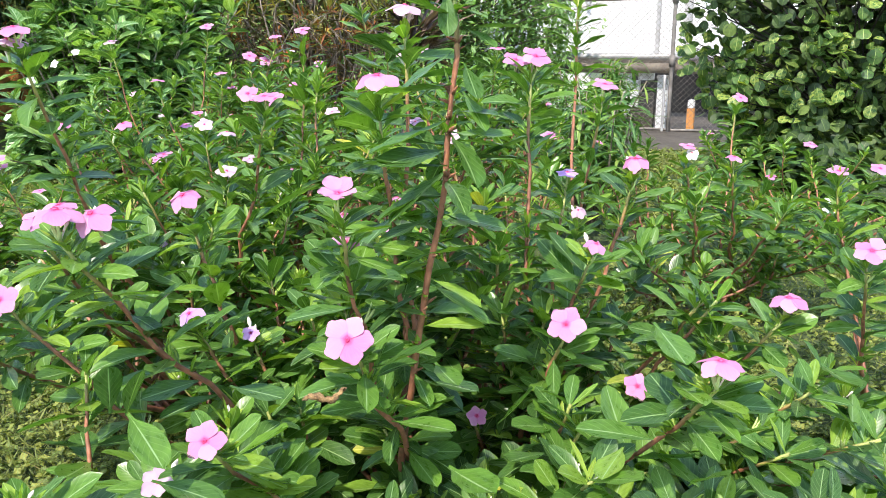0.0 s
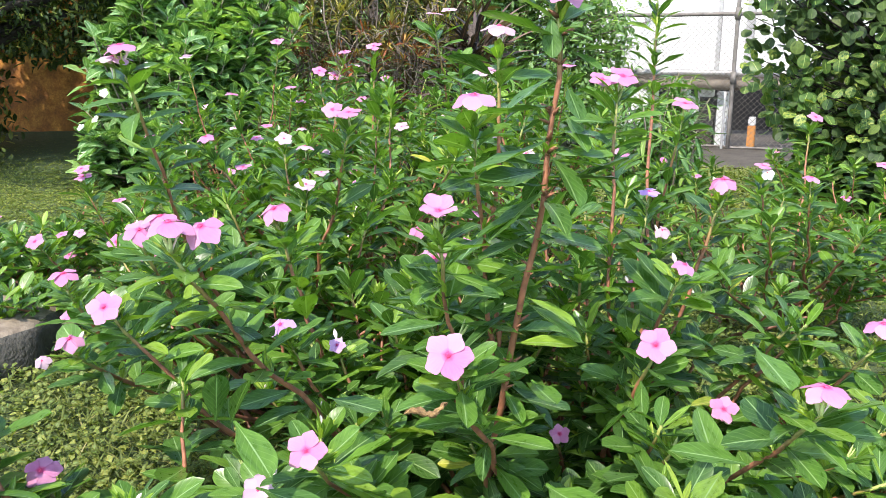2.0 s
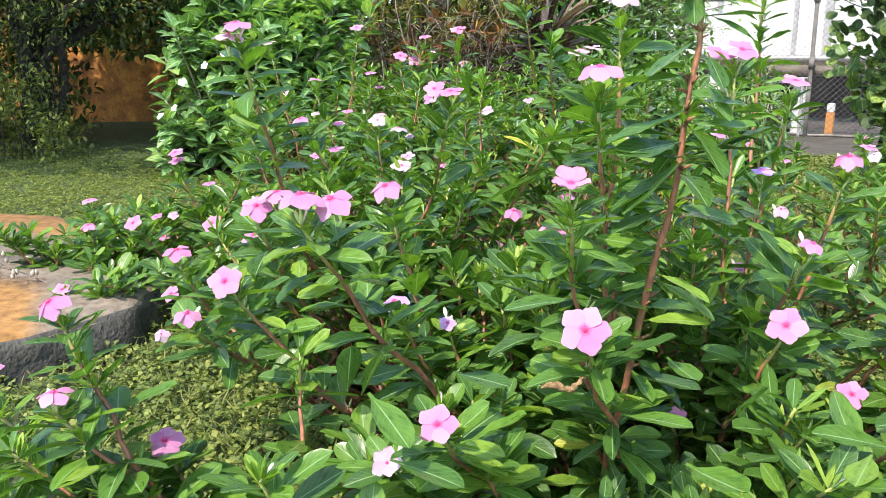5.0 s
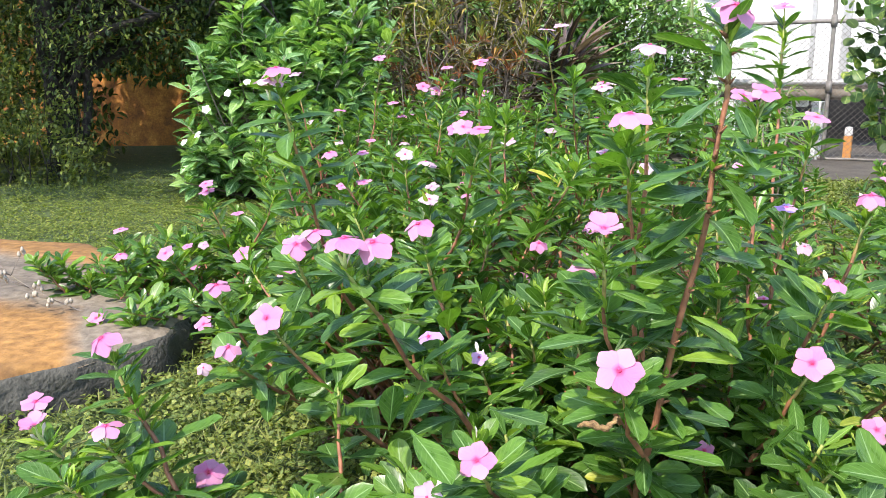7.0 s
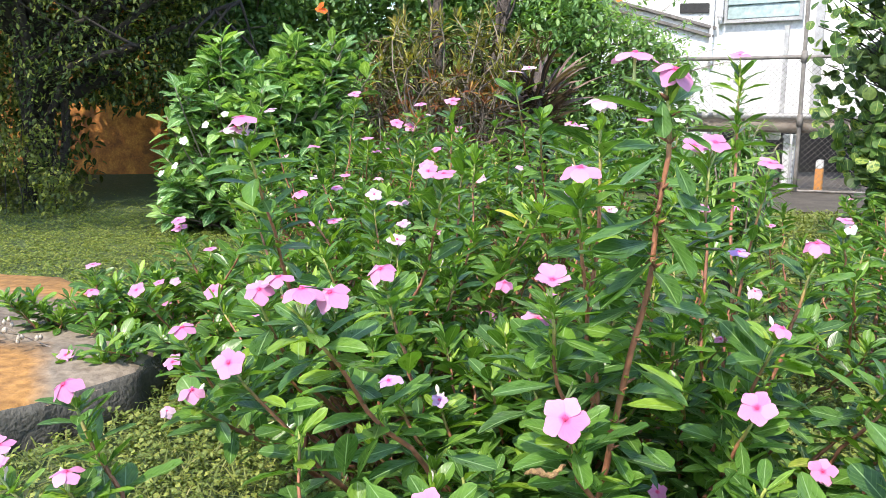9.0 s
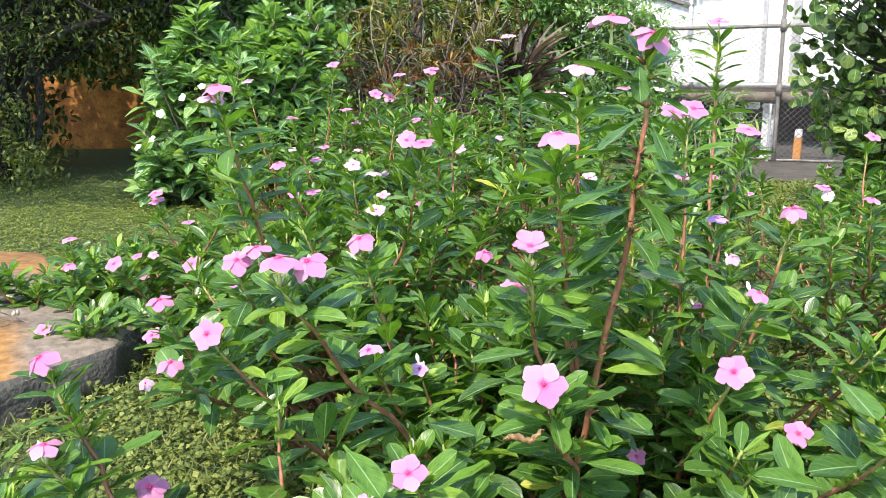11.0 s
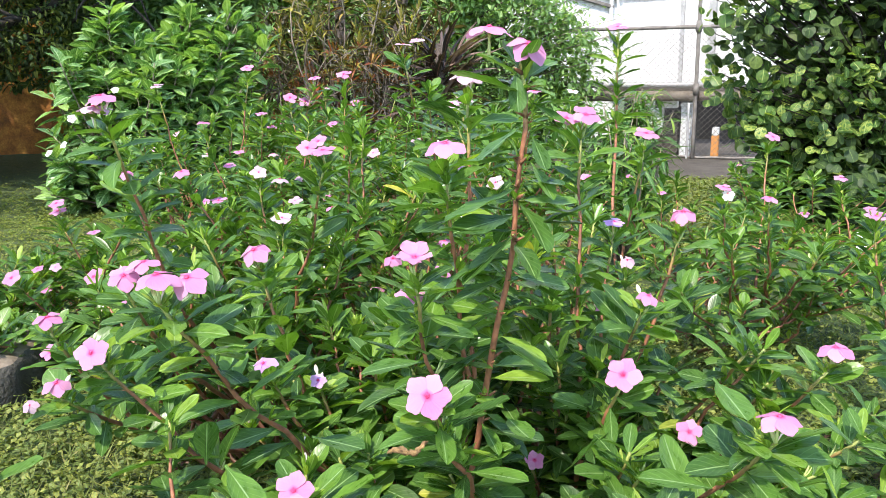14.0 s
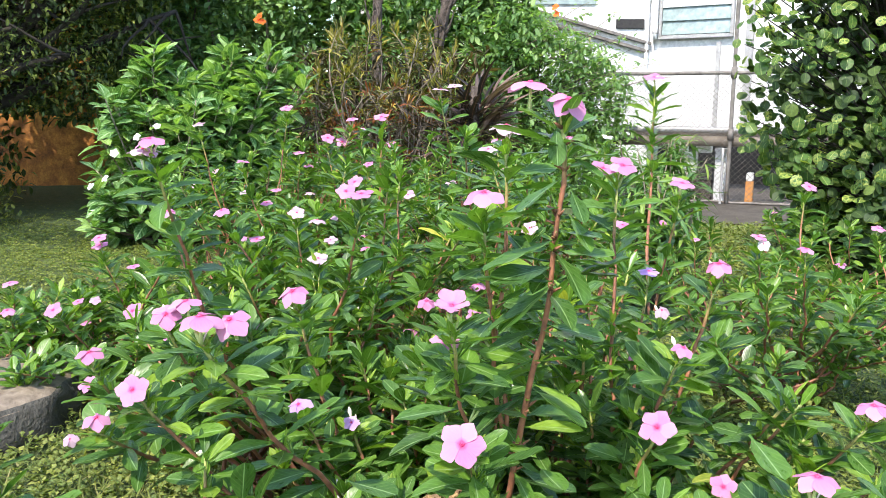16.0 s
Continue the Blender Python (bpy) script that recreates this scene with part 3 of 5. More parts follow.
# ---- periwinkle plants ----
# width, fold, droop, widest place, waviness
LEAF_KINDS = ((0.41, 0.22, 0.08, 0.60, 0.02), (0.37, 0.36, 0.18, 0.60, 0.04), (0.45, 0.18, 0.04, 0.62, 0.03), (0.34, 0.44, 0.28, 0.56, 0.04), (0.43, 0.28, -0.08, 0.58, 0.04), (0.39, 0.16, 0.14, 0.60, 0.05), (0.27, 0.34, 0.20, 0.58, 0.03), (0.30, 0.40, 0.10, 0.60, 0.04))
LEAF_SHAPES = [leaf_shape(1.0, w, f, d, b, 0.11, 6, 2, wv, 0.52) for w, f, d, b, wv in LEAF_KINDS]
LEAF_MESHES = [mesh_of("leaf", *leaf_shape(1.0, w, f, d, b, 0.11, 9, 4, wv, 0.52), True, M_LEAF) for w, f, d, b, wv in LEAF_KINDS]
YELLOW_MESH = mesh_of("yellow_leaf", *leaf_shape(1.0, 0.34, 0.3, 0.2, 0.62, 0.10, 8, 4, 0.04, 0.55), True, M_YELLOWED)
YOUNG_SHAPES = [leaf_shape(1.0, w, 0.4, d, 0.55, 0.06, 4, 2) for w, d in ((0.3, 0.1), (0.36, -0.1), (0.17, 0.0), (0.20, -0.08))]
YOUNG_MESHES = [mesh_of("young_leaf", *s, True, M_YOUNG) for s in YOUNG_SHAPES]


def petal_shape(flat=0.0, fold=0.0):
    """A broad petal along +x, wider and blunt at its end, skewed like a propeller's blade."""
    vs, uv = [], []
    along, across = 8, 4
    for i in range(along + 1):
        u = i / along
        w = 0.06 + 0.41 * math.sin(min(u * 1.22, 1.0) * math.pi * 0.5) ** 1.5
        if u > 0.62:
            w *= math.sqrt(max(0.22, 1 - 0.78 * ((u - 0.62) / 0.38) ** 2))
        for j in range(across + 1):
            v = j / across
            y = (v - 0.5) * 2 * w + 0.16 * u * u
            x = u * (1 - 0.14 * (abs(v - 0.5) * 2) ** 2) - 0.05 * (v - 0.5) * u
            z = -flat * u * u + fold * abs(v - 0.5) * u + 0.03 * math.sin(v * 9 + u * 4) * u
            vs.append((x, y, z))
            uv.append((u, v))
    k = across + 1
    fs = [(i * k + j, (i + 1) * k + j, (i + 1) * k + j + 1, i * k + j + 1) for i in range(along) for j in range(across)]
    return np.array(vs), fs, np.array(uv)


STYLES = {"flat": (0.06, 0.0, 0), "droop": (0.28, 0.12, -8), "bell": (0.36, 0.28, -15), "cup": (-0.10, 0.2, 14)}
PETALS = {(s, m.name): mesh_of("petal", *petal_shape(f, g), True, m) for s, (f, g, _) in STYLES.items() for m in (M_PETAL, M_PALE, M_WHITE, M_MAUVE)}
EYE_MESH = tube_mesh("eye", [Vector((0, 0, z)) for z in (-0.02, 0.05, 0.07, 0.03)], [0.12, 0.10, 0.05, 0.02], M_EYE, 8)
TUBE_MESH = tube_mesh("flower_tube", [Vector((0, 0, -1.25 + 0.25 * i)) for i in range(6)], [0.075, 0.085, 0.06, 0.052, 0.065, 0.10], M_TUBE, 7)
BUD_MESH = tube_mesh("bud", [Vector((0, 0, z)) for z in (0, 0.4, 0.7, 0.85, 1.0, 1.12)], [0.05, 0.045, 0.06, 0.11, 0.08, 0.01], M_BUD, 7)
POD_MESH = tube_mesh("seed_pod", [Vector((0.05 * math.sin(z * 3), 0, z)) for z in (0, 0.15, 0.4, 0.7, 0.9, 1.0)], [0.025, 0.05, 0.062, 0.055, 0.03, 0.008], M_TUBE, 6)
SEPAL_MESH = tube_mesh("young_bud", [Vector((0, 0, z)) for z in (0, 0.3, 0.7, 1.0)], [0.08, 0.12, 0.09, 0.01], M_TUBE, 6)
SHADES = {"p": M_PETAL, "f": M_PALE, "w": M_WHITE, "m": M_MAUVE}


def flower(plant, at, tilt, style="flat", shade="p", size=0.0205, missing=0, az=None):
    """A five-petalled flower; tilt: degrees from facing up towards the side az."""
    az = R.uniform(-35, 35) - 90 if az is None else az
    rot = Matrix.Rotation(radians(az), 3, "Z") @ Matrix.Rotation(radians(tilt), 3, "Y") @ Matrix.Rotation(radians(R.uniform(0, 72)), 3, "Z")
    base = Vector(plant.location)
    tube_ob = part("flower", TUBE_MESH, plant, "", full(rot * size, Vector(at) - base))
    lift = STYLES[style][2]
    for k in range(5 - missing):
        m = Matrix.Rotation(radians(72 * k + R.uniform(-5, 5)), 3, "Z") @ Matrix.Rotation(radians(-lift - R.uniform(-9, 9)), 3, "Y") * R.uniform(0.93, 1.06)
        part("petal", PETALS[style, SHADES[shade].name], tube_ob, "", full(m, (0, 0, 0.004 * k)))
    part("eye", EYE_MESH, tube_ob, "deep magenta throat" if shade == "p" else "")


LEAF_COUNT, YOUNG_REST = {}, {}


def put_leaf(plant, rot, at, young=False, shape=None):
    """A leaf of its own while the plant has few, then one of the joined rest."""
    key, cap = (plant.name, young), plant["single"] if not young else plant["single"] // 6
    n = LEAF_COUNT.get(key, 0)
    which = R.randrange(len(LEAF_SHAPES)) if shape is None else shape
    if not young and plant.location.y < 2.0 and R.random() < 0.004:
        part("leaf", YELLOW_MESH, plant, "yellowed leaf", full(rot, at))
    elif n < cap:
        LEAF_COUNT[key] = n + 1
        part("leaf", YOUNG_MESHES[which % 4] if young else LEAF_MESHES[which], plant, "", full(rot, at))
    else:
        (YOUNG_REST if young else REST).setdefault(plant.name, []).append((which % 4 if young else which, np.array(rot), np.array(at)))


REST = {}


def shoot(plant, tip, root=None, leafy=0.30, thick=1.0, blooms=True, big=1.0, slim=0.0018, mids=None, headed=False):
    """A woody shoot fanning out from the plant's foot to tip, with opposite leaves and side sprouts along it."""
    wide = 0.04 if plant.location.y < 1.35 else 0.12
    foot = Vector((R.uniform(-wide, wide), R.uniform(-wide, wide), 0.0)) if root is None else Vector(root) - Vector(plant.location)
    tip = Vector(tip) - Vector(plant.location)
    way = tip - foot
    flat = Vector((way.x, way.y, 0))
    p1 = foot + flat * R.uniform(0.30, 0.40) + Vector((0, 0, way.z * R.uniform(0.22, 0.30)))
    p2 = foot + flat * R.uniform(0.68, 0.80) + Vector((0, 0, way.z * R.uniform(0.56, 0.64)))
    if mids:
        p1, p2 = (Vector(p) - Vector(plant.location) for p in mids)
    pts = curve_points(foot, p1, p2, tip, 16)
    wob = R.uniform(0, 50)
    for i in range(1, 16):
        sway = Vector((noise.noise(Vector((i * 0.45, wob, 0))), noise.noise(Vector((i * 0.45, wob, 9))), 0)) * (0.008 if root else 0.016) * math.sin(math.pi * i / 16)
        pts[i] = pts[i] + sway + Vector((R.uniform(-1, 1), R.uniform(-1, 1), 0)) * 0.0016
    length = sum((b - a).length for a, b in zip(pts, pts[1:]))
    radii = [(0.0026 * thick * (1 - i / 16) + slim) * (1 + R.uniform(-0.1, 0.14)) for i in range(17)]
    part("stem", tube_mesh("stem", pts, radii, M_STEM, 7), plant)

    def along(s):
        """The place and direction s metres below the tip."""
        left = s
        for i in range(16, 0, -1):
            d = (pts[i] - pts[i - 1]).length
            if left <= d:
                return pts[i] + (pts[i - 1] - pts[i]) * (left / d), (pts[i] - pts[i - 1]).normalized()
            left -= d
        return pts[0], Vector((0, 0, 1))

    if blooms:
        for q in range(R.randint(10, 15)):
            put_leaf(plant, turn(R.uniform(0, 360), R.uniform(15, 55) if headed else R.uniform(38, 84), R.uniform(-30, 30), R.uniform(0.014, 0.026) if headed else R.uniform(0.018, 0.036)), pts[16] + (pts[15] - pts[16]) * R.uniform(0, 0.5), True, R.randrange(4))
    s, k, az = (0.009 if headed else 0.004), 0, R.uniform(0, 180)
    end = min(leafy, length * 0.9)
    near = tip.y + plant.location.y < 1.3
    rise = 15 if tip.y + plant.location.y > 1.11 else 5
    while s < end:
        at, d = along(s)
        bent = Matrix.Rotation(0.28 * Vector((0, 0, 1)).angle(d), 3, Vector((0, 0, 1)).cross(d)) if d.z < 0.999 else Matrix.Identity(3)
        size = big * min(0.064, 0.040 + 0.007 * k) * R.uniform(0.70, 1.15)
        el = ((24, 22, 20, 18) if headed else (44, 33, 25, 18))[k] if k < 4 else R.uniform(-10, 30)
        keep = 1.0 if s < end * 0.35 else 1.0 - 0.7 * (s - end * 0.35) / (end * 0.65)
        for w in (0, 180):
            if R.random() < keep:
                ang = az + w + R.uniform(-22, 22)
                put_leaf(plant, bent @ turn(ang, el + rise + R.uniform(-12, 12), R.uniform(-30, 30), size), at, k < 1 and R.random() < 0.35, R.choice((1, 0, 5, 6, 6, 7, 7)) if rise > 5 else None)
        if k > 0 and near and R.random() < 0.09:
            for w in (-9, 9):
                part("seed_pod", POD_MESH, plant, "", full(turn(az + 90 + w, R.uniform(50, 75), 0, R.uniform(0.016, 0.026)) @ Matrix.Rotation(radians(90), 3, "Y"), at))
        if k > 1 and R.random() < 0.5:
            ang = az + R.uniform(60, 120) + R.choice((0, 180))
            for q in range(R.randint(3, 7)):
                put_leaf(plant, bent @ turn(ang + R.uniform(-45, 45), R.uniform(25, 75), R.uniform(-30, 30), R.uniform(0.012, 0.032)), at, True, R.randrange(4))
        s += (0.0050 + 0.0020 * min(k, 6)) * R.uniform(0.8, 1.3)
        az += 90 + R.uniform(-12, 12)
        k += 1
    if blooms and tip.y + plant.location.y < 1.75:
        for q in range(R.randint(1, 2)):
            ang = R.uniform(0, 360)
            part("bud", SEPAL_MESH if R.random() < 0.5 else BUD_MESH, plant, "", full(turn(ang, R.uniform(45, 80), 0, R.uniform(0.013, 0.021)) @ Matrix.Rotation(radians(90), 3, "Y"), pts[16]))
    return pts


FEET = {"front": (-0.02, 0.97), "front right": (0.08, 1.04), "front left": (-0.13, 1.01), "low left": (-0.36, 0.75), "edge": (-0.44, 1.36), "heart": (-0.32, 1.55), "gap": (0.15, 1.52),
        "right": (0.61, 1.95), "left": (-0.95, 1.83), "back": (-0.53, 2.42), "back right": (-0.06, 2.23), "far right": (1.18, 2.53), "back left": (-0.85, 2.77), "far left": (-1.23, 1.95),
        "rear": (-0.32, 3.00), "rear left": (-1.13, 3.30), "rear middle": (-0.61, 3.63), "rear right": (0.20, 3.00), "side": (0.81, 2.93), "side far": (1.39, 3.38), "hollow": (0.67, 1.23)}
PLANTS = {}
for key, (x, y) in FEET.items():
    PLANTS[key] = thing("periwinkle_plant", (x, y, ground_height(x, y) - 0.004), "bushy pink periwinkle with glossy dark leaves and reddish stems", "flowering plant", "pink periwinkles in the bed")
    PLANTS[key]["single"] = 200 if y < 1.26 else 75 if y < 2.3 else 40


tagged(PLANTS["front"], "tall pink periwinkle with one long shoot rising above the rest")
tagged(PLANTS["low left"], "small leaning pink periwinkle in grass beside the concrete slab")
tagged(PLANTS["far left"], "low pink periwinkle trailing over the concrete slab's edge")


def nearest(x, y):
    return sorted((k for k in PLANTS if k != "low left"), key=lambda k: (FEET[k][0] - x) ** 2 + (FEET[k][1] - y) ** 2)[0]


# Flower heads, plant by plant: x, y, z, tilt; then the style, the shade and the size
FRONT = [(-0.080, 0.669, 0.477, 58), (-0.205, 0.660, 0.387, 46), (0.134, 0.854, 0.427, 52), (-0.094, 0.745, 0.589, 22), (-0.110, 0.923, 0.502, 24), (-0.066, 0.862, 0.690, 24),
         (-0.041, 0.952, 0.762, 12), (0.042, 0.930, 0.284, 55), (0.234, 0.929, 0.323, 48), (0.397, 0.913, 0.439, 14), (0.233, 0.651, 0.465, 6), (0.180, 0.945, 0.495, 30),
         (0.543, 1.021, 0.467, 30)]
FRONT_LOOK = ["flat p 1.11", "flat p 0.95", "flat p 1.04", "cup p 0.95", "flat p 0.95", "droop p 1.16", "droop f 1.06", "flat p 0.64", "flat p 0.85", "droop p 1.12", "droop p 1.05",
              "bell p 0.74", "flat p 1.17"]
LEFT = [(-0.471, 0.848, 0.456, 58), (-0.456, 0.920, 0.529, 34), (-0.432, 0.926, 0.545, 12), (-0.339, 0.718, 0.580, 8), (-0.314, 0.731, 0.574, 30), (-0.619, 0.748, 0.458, 28),
        (-0.599, 0.709, 0.376, 4), (-0.746, 0.798, 0.328, 18), (-0.769, 0.836, 0.341, 12), (-0.524, 0.782, 0.292, 35), (-0.606, 1.017, 0.448, 14), (-0.548, 0.911, 0.396, 20),
        (-0.574, 0.892, 0.374, 40), (-0.253, 0.671, 0.341, 55), (-0.292, 0.916, 0.419, 30), (-0.236, 0.972, 0.375, 40)]
LEFT_LOOK = ["flat p 1.01", "droop p 1.01", "droop p 1.06", "droop p 1.21", "bell p 1.11", "bell p 1.13", "droop p 0.96", "cup p 0.97", "flat p 0.97", "droop p 1.02", "droop p 0.96",
             "bell p 0.96", "bell f 0.54", "cup f 0.74", "bell m 0.85", "flat m 0.58"]
MIDDLE = [(-0.321, 1.014, 0.540, 30), (0.249, 1.069, 0.578, 25), (0.183, 1.099, 0.504, 30), (0.122, 1.115, 0.705, 34), (0.097, 1.122, 0.700, 25), (0.274, 1.427, 0.655, 18),
          (0.245, 1.580, 0.842, 22), (0.187, 1.316, 0.373, 25), (-0.540, 1.128, 0.445, 26), (-0.503, 1.009, 0.740, 16), (-0.516, 1.019, 0.726, 4), (-0.270, 1.280, 0.644, 16),
          (-0.296, 1.286, 0.647, 45), (0.182, 1.203, 0.540, 8), (-0.555, 1.211, 0.384, 20)]
MIDDLE_LOOK = ["bell p 1.17", "bell p 1.06", "bell f 0.64", "flat p 1.02", "flat p 0.96", "flat p 1.13", "flat p 1.06", "bell p 0.66", "flat p 0.97", "droop p 1.07", "droop f 1.17",
               "flat p 1.04", "flat p 0.88", "flat m 0.87", "flat w 0.54"]
BACK = [(-0.817, 1.414, 0.260, 42), (-1.009, 1.654, 0.342, 45), (-1.196, 1.789, 0.305, 20), (-1.307, 1.990, 0.325, 15), (-0.816, 1.620, 0.353, 45), (-0.985, 2.015, 0.371, 15),
        (-0.998, 1.865, 0.451, 14), (-0.993, 1.850, 0.472, 25), (-1.023, 1.790, 0.329, 20), (-0.988, 1.803, 0.330, 30), (-1.011, 1.792, 0.281, 25), (-0.689, 1.523, 0.581, 20),
        (-0.547, 1.632, 0.510, 15), (-0.451, 1.590, 0.572, 40), (-0.410, 1.591, 0.558, 5), (-0.610, 1.602, 0.573, 20)]
BACK_LOOK = ["flat p 0.96", "flat p 1.00", "droop p 0.95", "flat p 1.02", "flat p 1.11", "flat p 0.89", "flat p 1.01", "flat p 0.95", "flat p 0.71", "flat f 0.71", "flat p 0.83",
             "bell p 0.81", "flat p 0.88", "flat f 0.87", "droop f 0.93", "droop p 0.93"]
REAR = [(-0.180, 1.487, 0.420, 30), (-0.068, 1.654, 0.700, 20), (-0.042, 1.666, 0.708, 10), (0.221, 1.734, 0.538, 25), (-0.187, 1.989, 0.826, 10), (0.136, 2.127, 0.711, 10),
        (-0.466, 2.004, 0.451, 20), (-0.723, 2.092, 0.436, 25), (-0.437, 2.206, 0.581, 50), (-0.293, 2.234, 0.545, 30), (-0.379, 2.324, 0.757, 24), (-0.819, 2.441, 0.618, 8),
        (-0.187, 2.491, 0.556, 20), (-0.779, 2.547, 0.480, 20), (-1.014, 2.613, 0.725, 12), (-0.154, 1.993, 0.835, 20)]
REAR_LOOK = ["bell p 1.02", "flat f 1.11", "flat f 0.94", "flat p 0.94", "flat f 1.12", "flat p 1.07", "flat f 0.95", "flat p 0.83", "flat p 1.15", "flat f 1.03", "flat p 1.17",
             "flat p 1.00", "flat f 1.00", "flat p 1.00", "flat f 1.13", "flat f 0.94"]
FAR = [(-0.599, 2.648, 0.684, 40), (-0.891, 2.688, 0.499, 15), (-0.797, 2.734, 0.503, 15), (-0.576, 2.784, 0.666, 45), (-0.731, 2.804, 0.626, 10), (-0.537, 2.762, 0.744, 20),
       (-0.814, 2.965, 0.779, 30), (0.313, 2.734, 0.694, 15), (0.527, 1.793, 0.508, 15), (0.534, 1.781, 0.494, 50), (0.621, 1.767, 0.488, 12), (0.759, 2.152, 0.587, 35),
       (1.260, 2.858, 0.387, 18), (1.111, 2.322, 0.366, 15), (1.195, 2.533, 0.251, 20), (0.943, 1.783, 0.460, 30), (0.909, 1.915, 0.343, 20)]
FAR_LOOK = ["flat p 1.19", "flat f 1.00", "flat p 1.00", "flat p 1.13", "flat p 1.07", "flat p 1.07", "flat p 1.26", "flat w 1.00", "flat p 0.95", "bell w 0.83", "droop p 0.94",
            "flat p 1.08", "flat p 1.26", "flat p 0.99", "flat w 0.88", "flat p 1.07", "flat w 0.95"]
TIPS = []
for heads, looks in ((FRONT, FRONT_LOOK), (LEFT, LEFT_LOOK), (MIDDLE, MIDDLE_LOOK), (BACK, BACK_LOOK), (REAR, REAR_LOOK), (FAR, FAR_LOOK)):
    for (x, y, z, tilt), how in zip(heads, looks):
        style, shade, size = how.split()
        key = nearest(x, y + 0.13 if y < 1.09 else y)
        if heads is LEFT and x < -0.48 and y < 0.87:
            key = "low left"
        plant = PLANTS[key]
        size = 0.0205 * float(size)
        az = -90 + R.uniform(-25, 25)
        flower(plant, (x, y, z), tilt, style, shade, size, 0, az)
        back = Vector((math.cos(radians(az)) * math.sin(radians(tilt)), math.sin(radians(az)) * math.sin(radians(tilt)), math.cos(radians(tilt))))
        tip = Vector((x, y, z)) - back * size * 1.12 - Vector((0, 0, 0.003))
        close = [t for t in TIPS if (t - tip).length < 0.05]
        if not close:
            shoot(plant, tip, leafy=max(0.22, 0.58 * (z - 0.1)) if y < 1.35 else 0.26, thick=1.2 if y < 1.09 else 1.05, big=1.06 if y < 1.26 else 1.0, headed=True)
        if y < 1.35 and R.random() < 0.4:
            side = R.choice((-1, 1)) * R.uniform(25, 55)
            part("bud", BUD_MESH, plant, "pale pointed bud", full(turn(side if side > 0 else 180 + side, R.uniform(55, 80), 0, R.uniform(0.020, 0.028)) @ Matrix.Rotation(radians(90), 3, "Y"), tip - Vector(plant.location)))
        TIPS.append(tip)

# The tall shoot at the front, with two large blooms on top
main = PLANTS["front"]
main_line = shoot(main, (0.009, 0.766, 0.772), root=(-0.05, 0.90, 0.100), leafy=0.05, thick=0.85, blooms=False, big=0.9, slim=0.0021, mids=((-0.062, 0.78, 0.33), (0.030, 0.764, 0.62)))


SCAR_MESH = tube_mesh("leaf_scar", [Vector((0, 0, 0)), Vector((0.5, 0, 0)), Vector((1, 0, 0))], [0.16, 0.12, 0.05], M_STEM, 5)


def leaf_scars(plant, pts):
    """Stubs of old leaf stalks and short pale sprouts up a bare stem."""
    for k in range(46):
        i = R.randint(6, 15)
        p = pts[i] + (pts[i + 1] - pts[i]) * R.random()
        a = R.uniform(0, 360)
        part("leaf_scar", SCAR_MESH, plant, "", full(turn(a, R.uniform(15, 45), 0, R.uniform(0.007, 0.017)), p))
        if k % 3 == 0:
            for q in range(2):
                put_leaf(plant, turn(a + R.uniform(-40, 40), R.uniform(35, 70), R.uniform(-30, 30), R.uniform(0.012, 0.026)), p, True)


leaf_scars(main, main_line)
for k in range(44):
    i = R.randint(3, 12)
    p = main_line[i] + (main_line[i + 1] - main_line[i]) * R.random()
    put_leaf(main, turn(R.choice((0, 180)) + R.uniform(-75, 40), R.uniform(-35, 20), R.uniform(-25, 25), R.uniform(0.055, 0.078)), p)
flower(main, (-0.021, 0.771, 0.807), 4, "droop", "p", 0.0255, 0, -90)
flower(main, (0.016, 0.758, 0.791), 35, "bell", "p", 0.0225, 0, -60)
TIPS.append(Vector((-0.001, 0.762, 0.774)))

TIPS += [Vector((-0.129, 0.756, 0.379)), Vector((-0.096, 0.756, 0.379))]   # where a dry leaf is caught


def below_heads(x, y, z):
    """Leafy shoots stay lower than the flower heads that stand close behind them."""
    return max(0.14, min([z] + [t.z - 0.065 + 0.22 * (t.y - y) for t in TIPS if abs(t.x - x) < 0.08 and -0.02 < t.y - y < 0.36]))


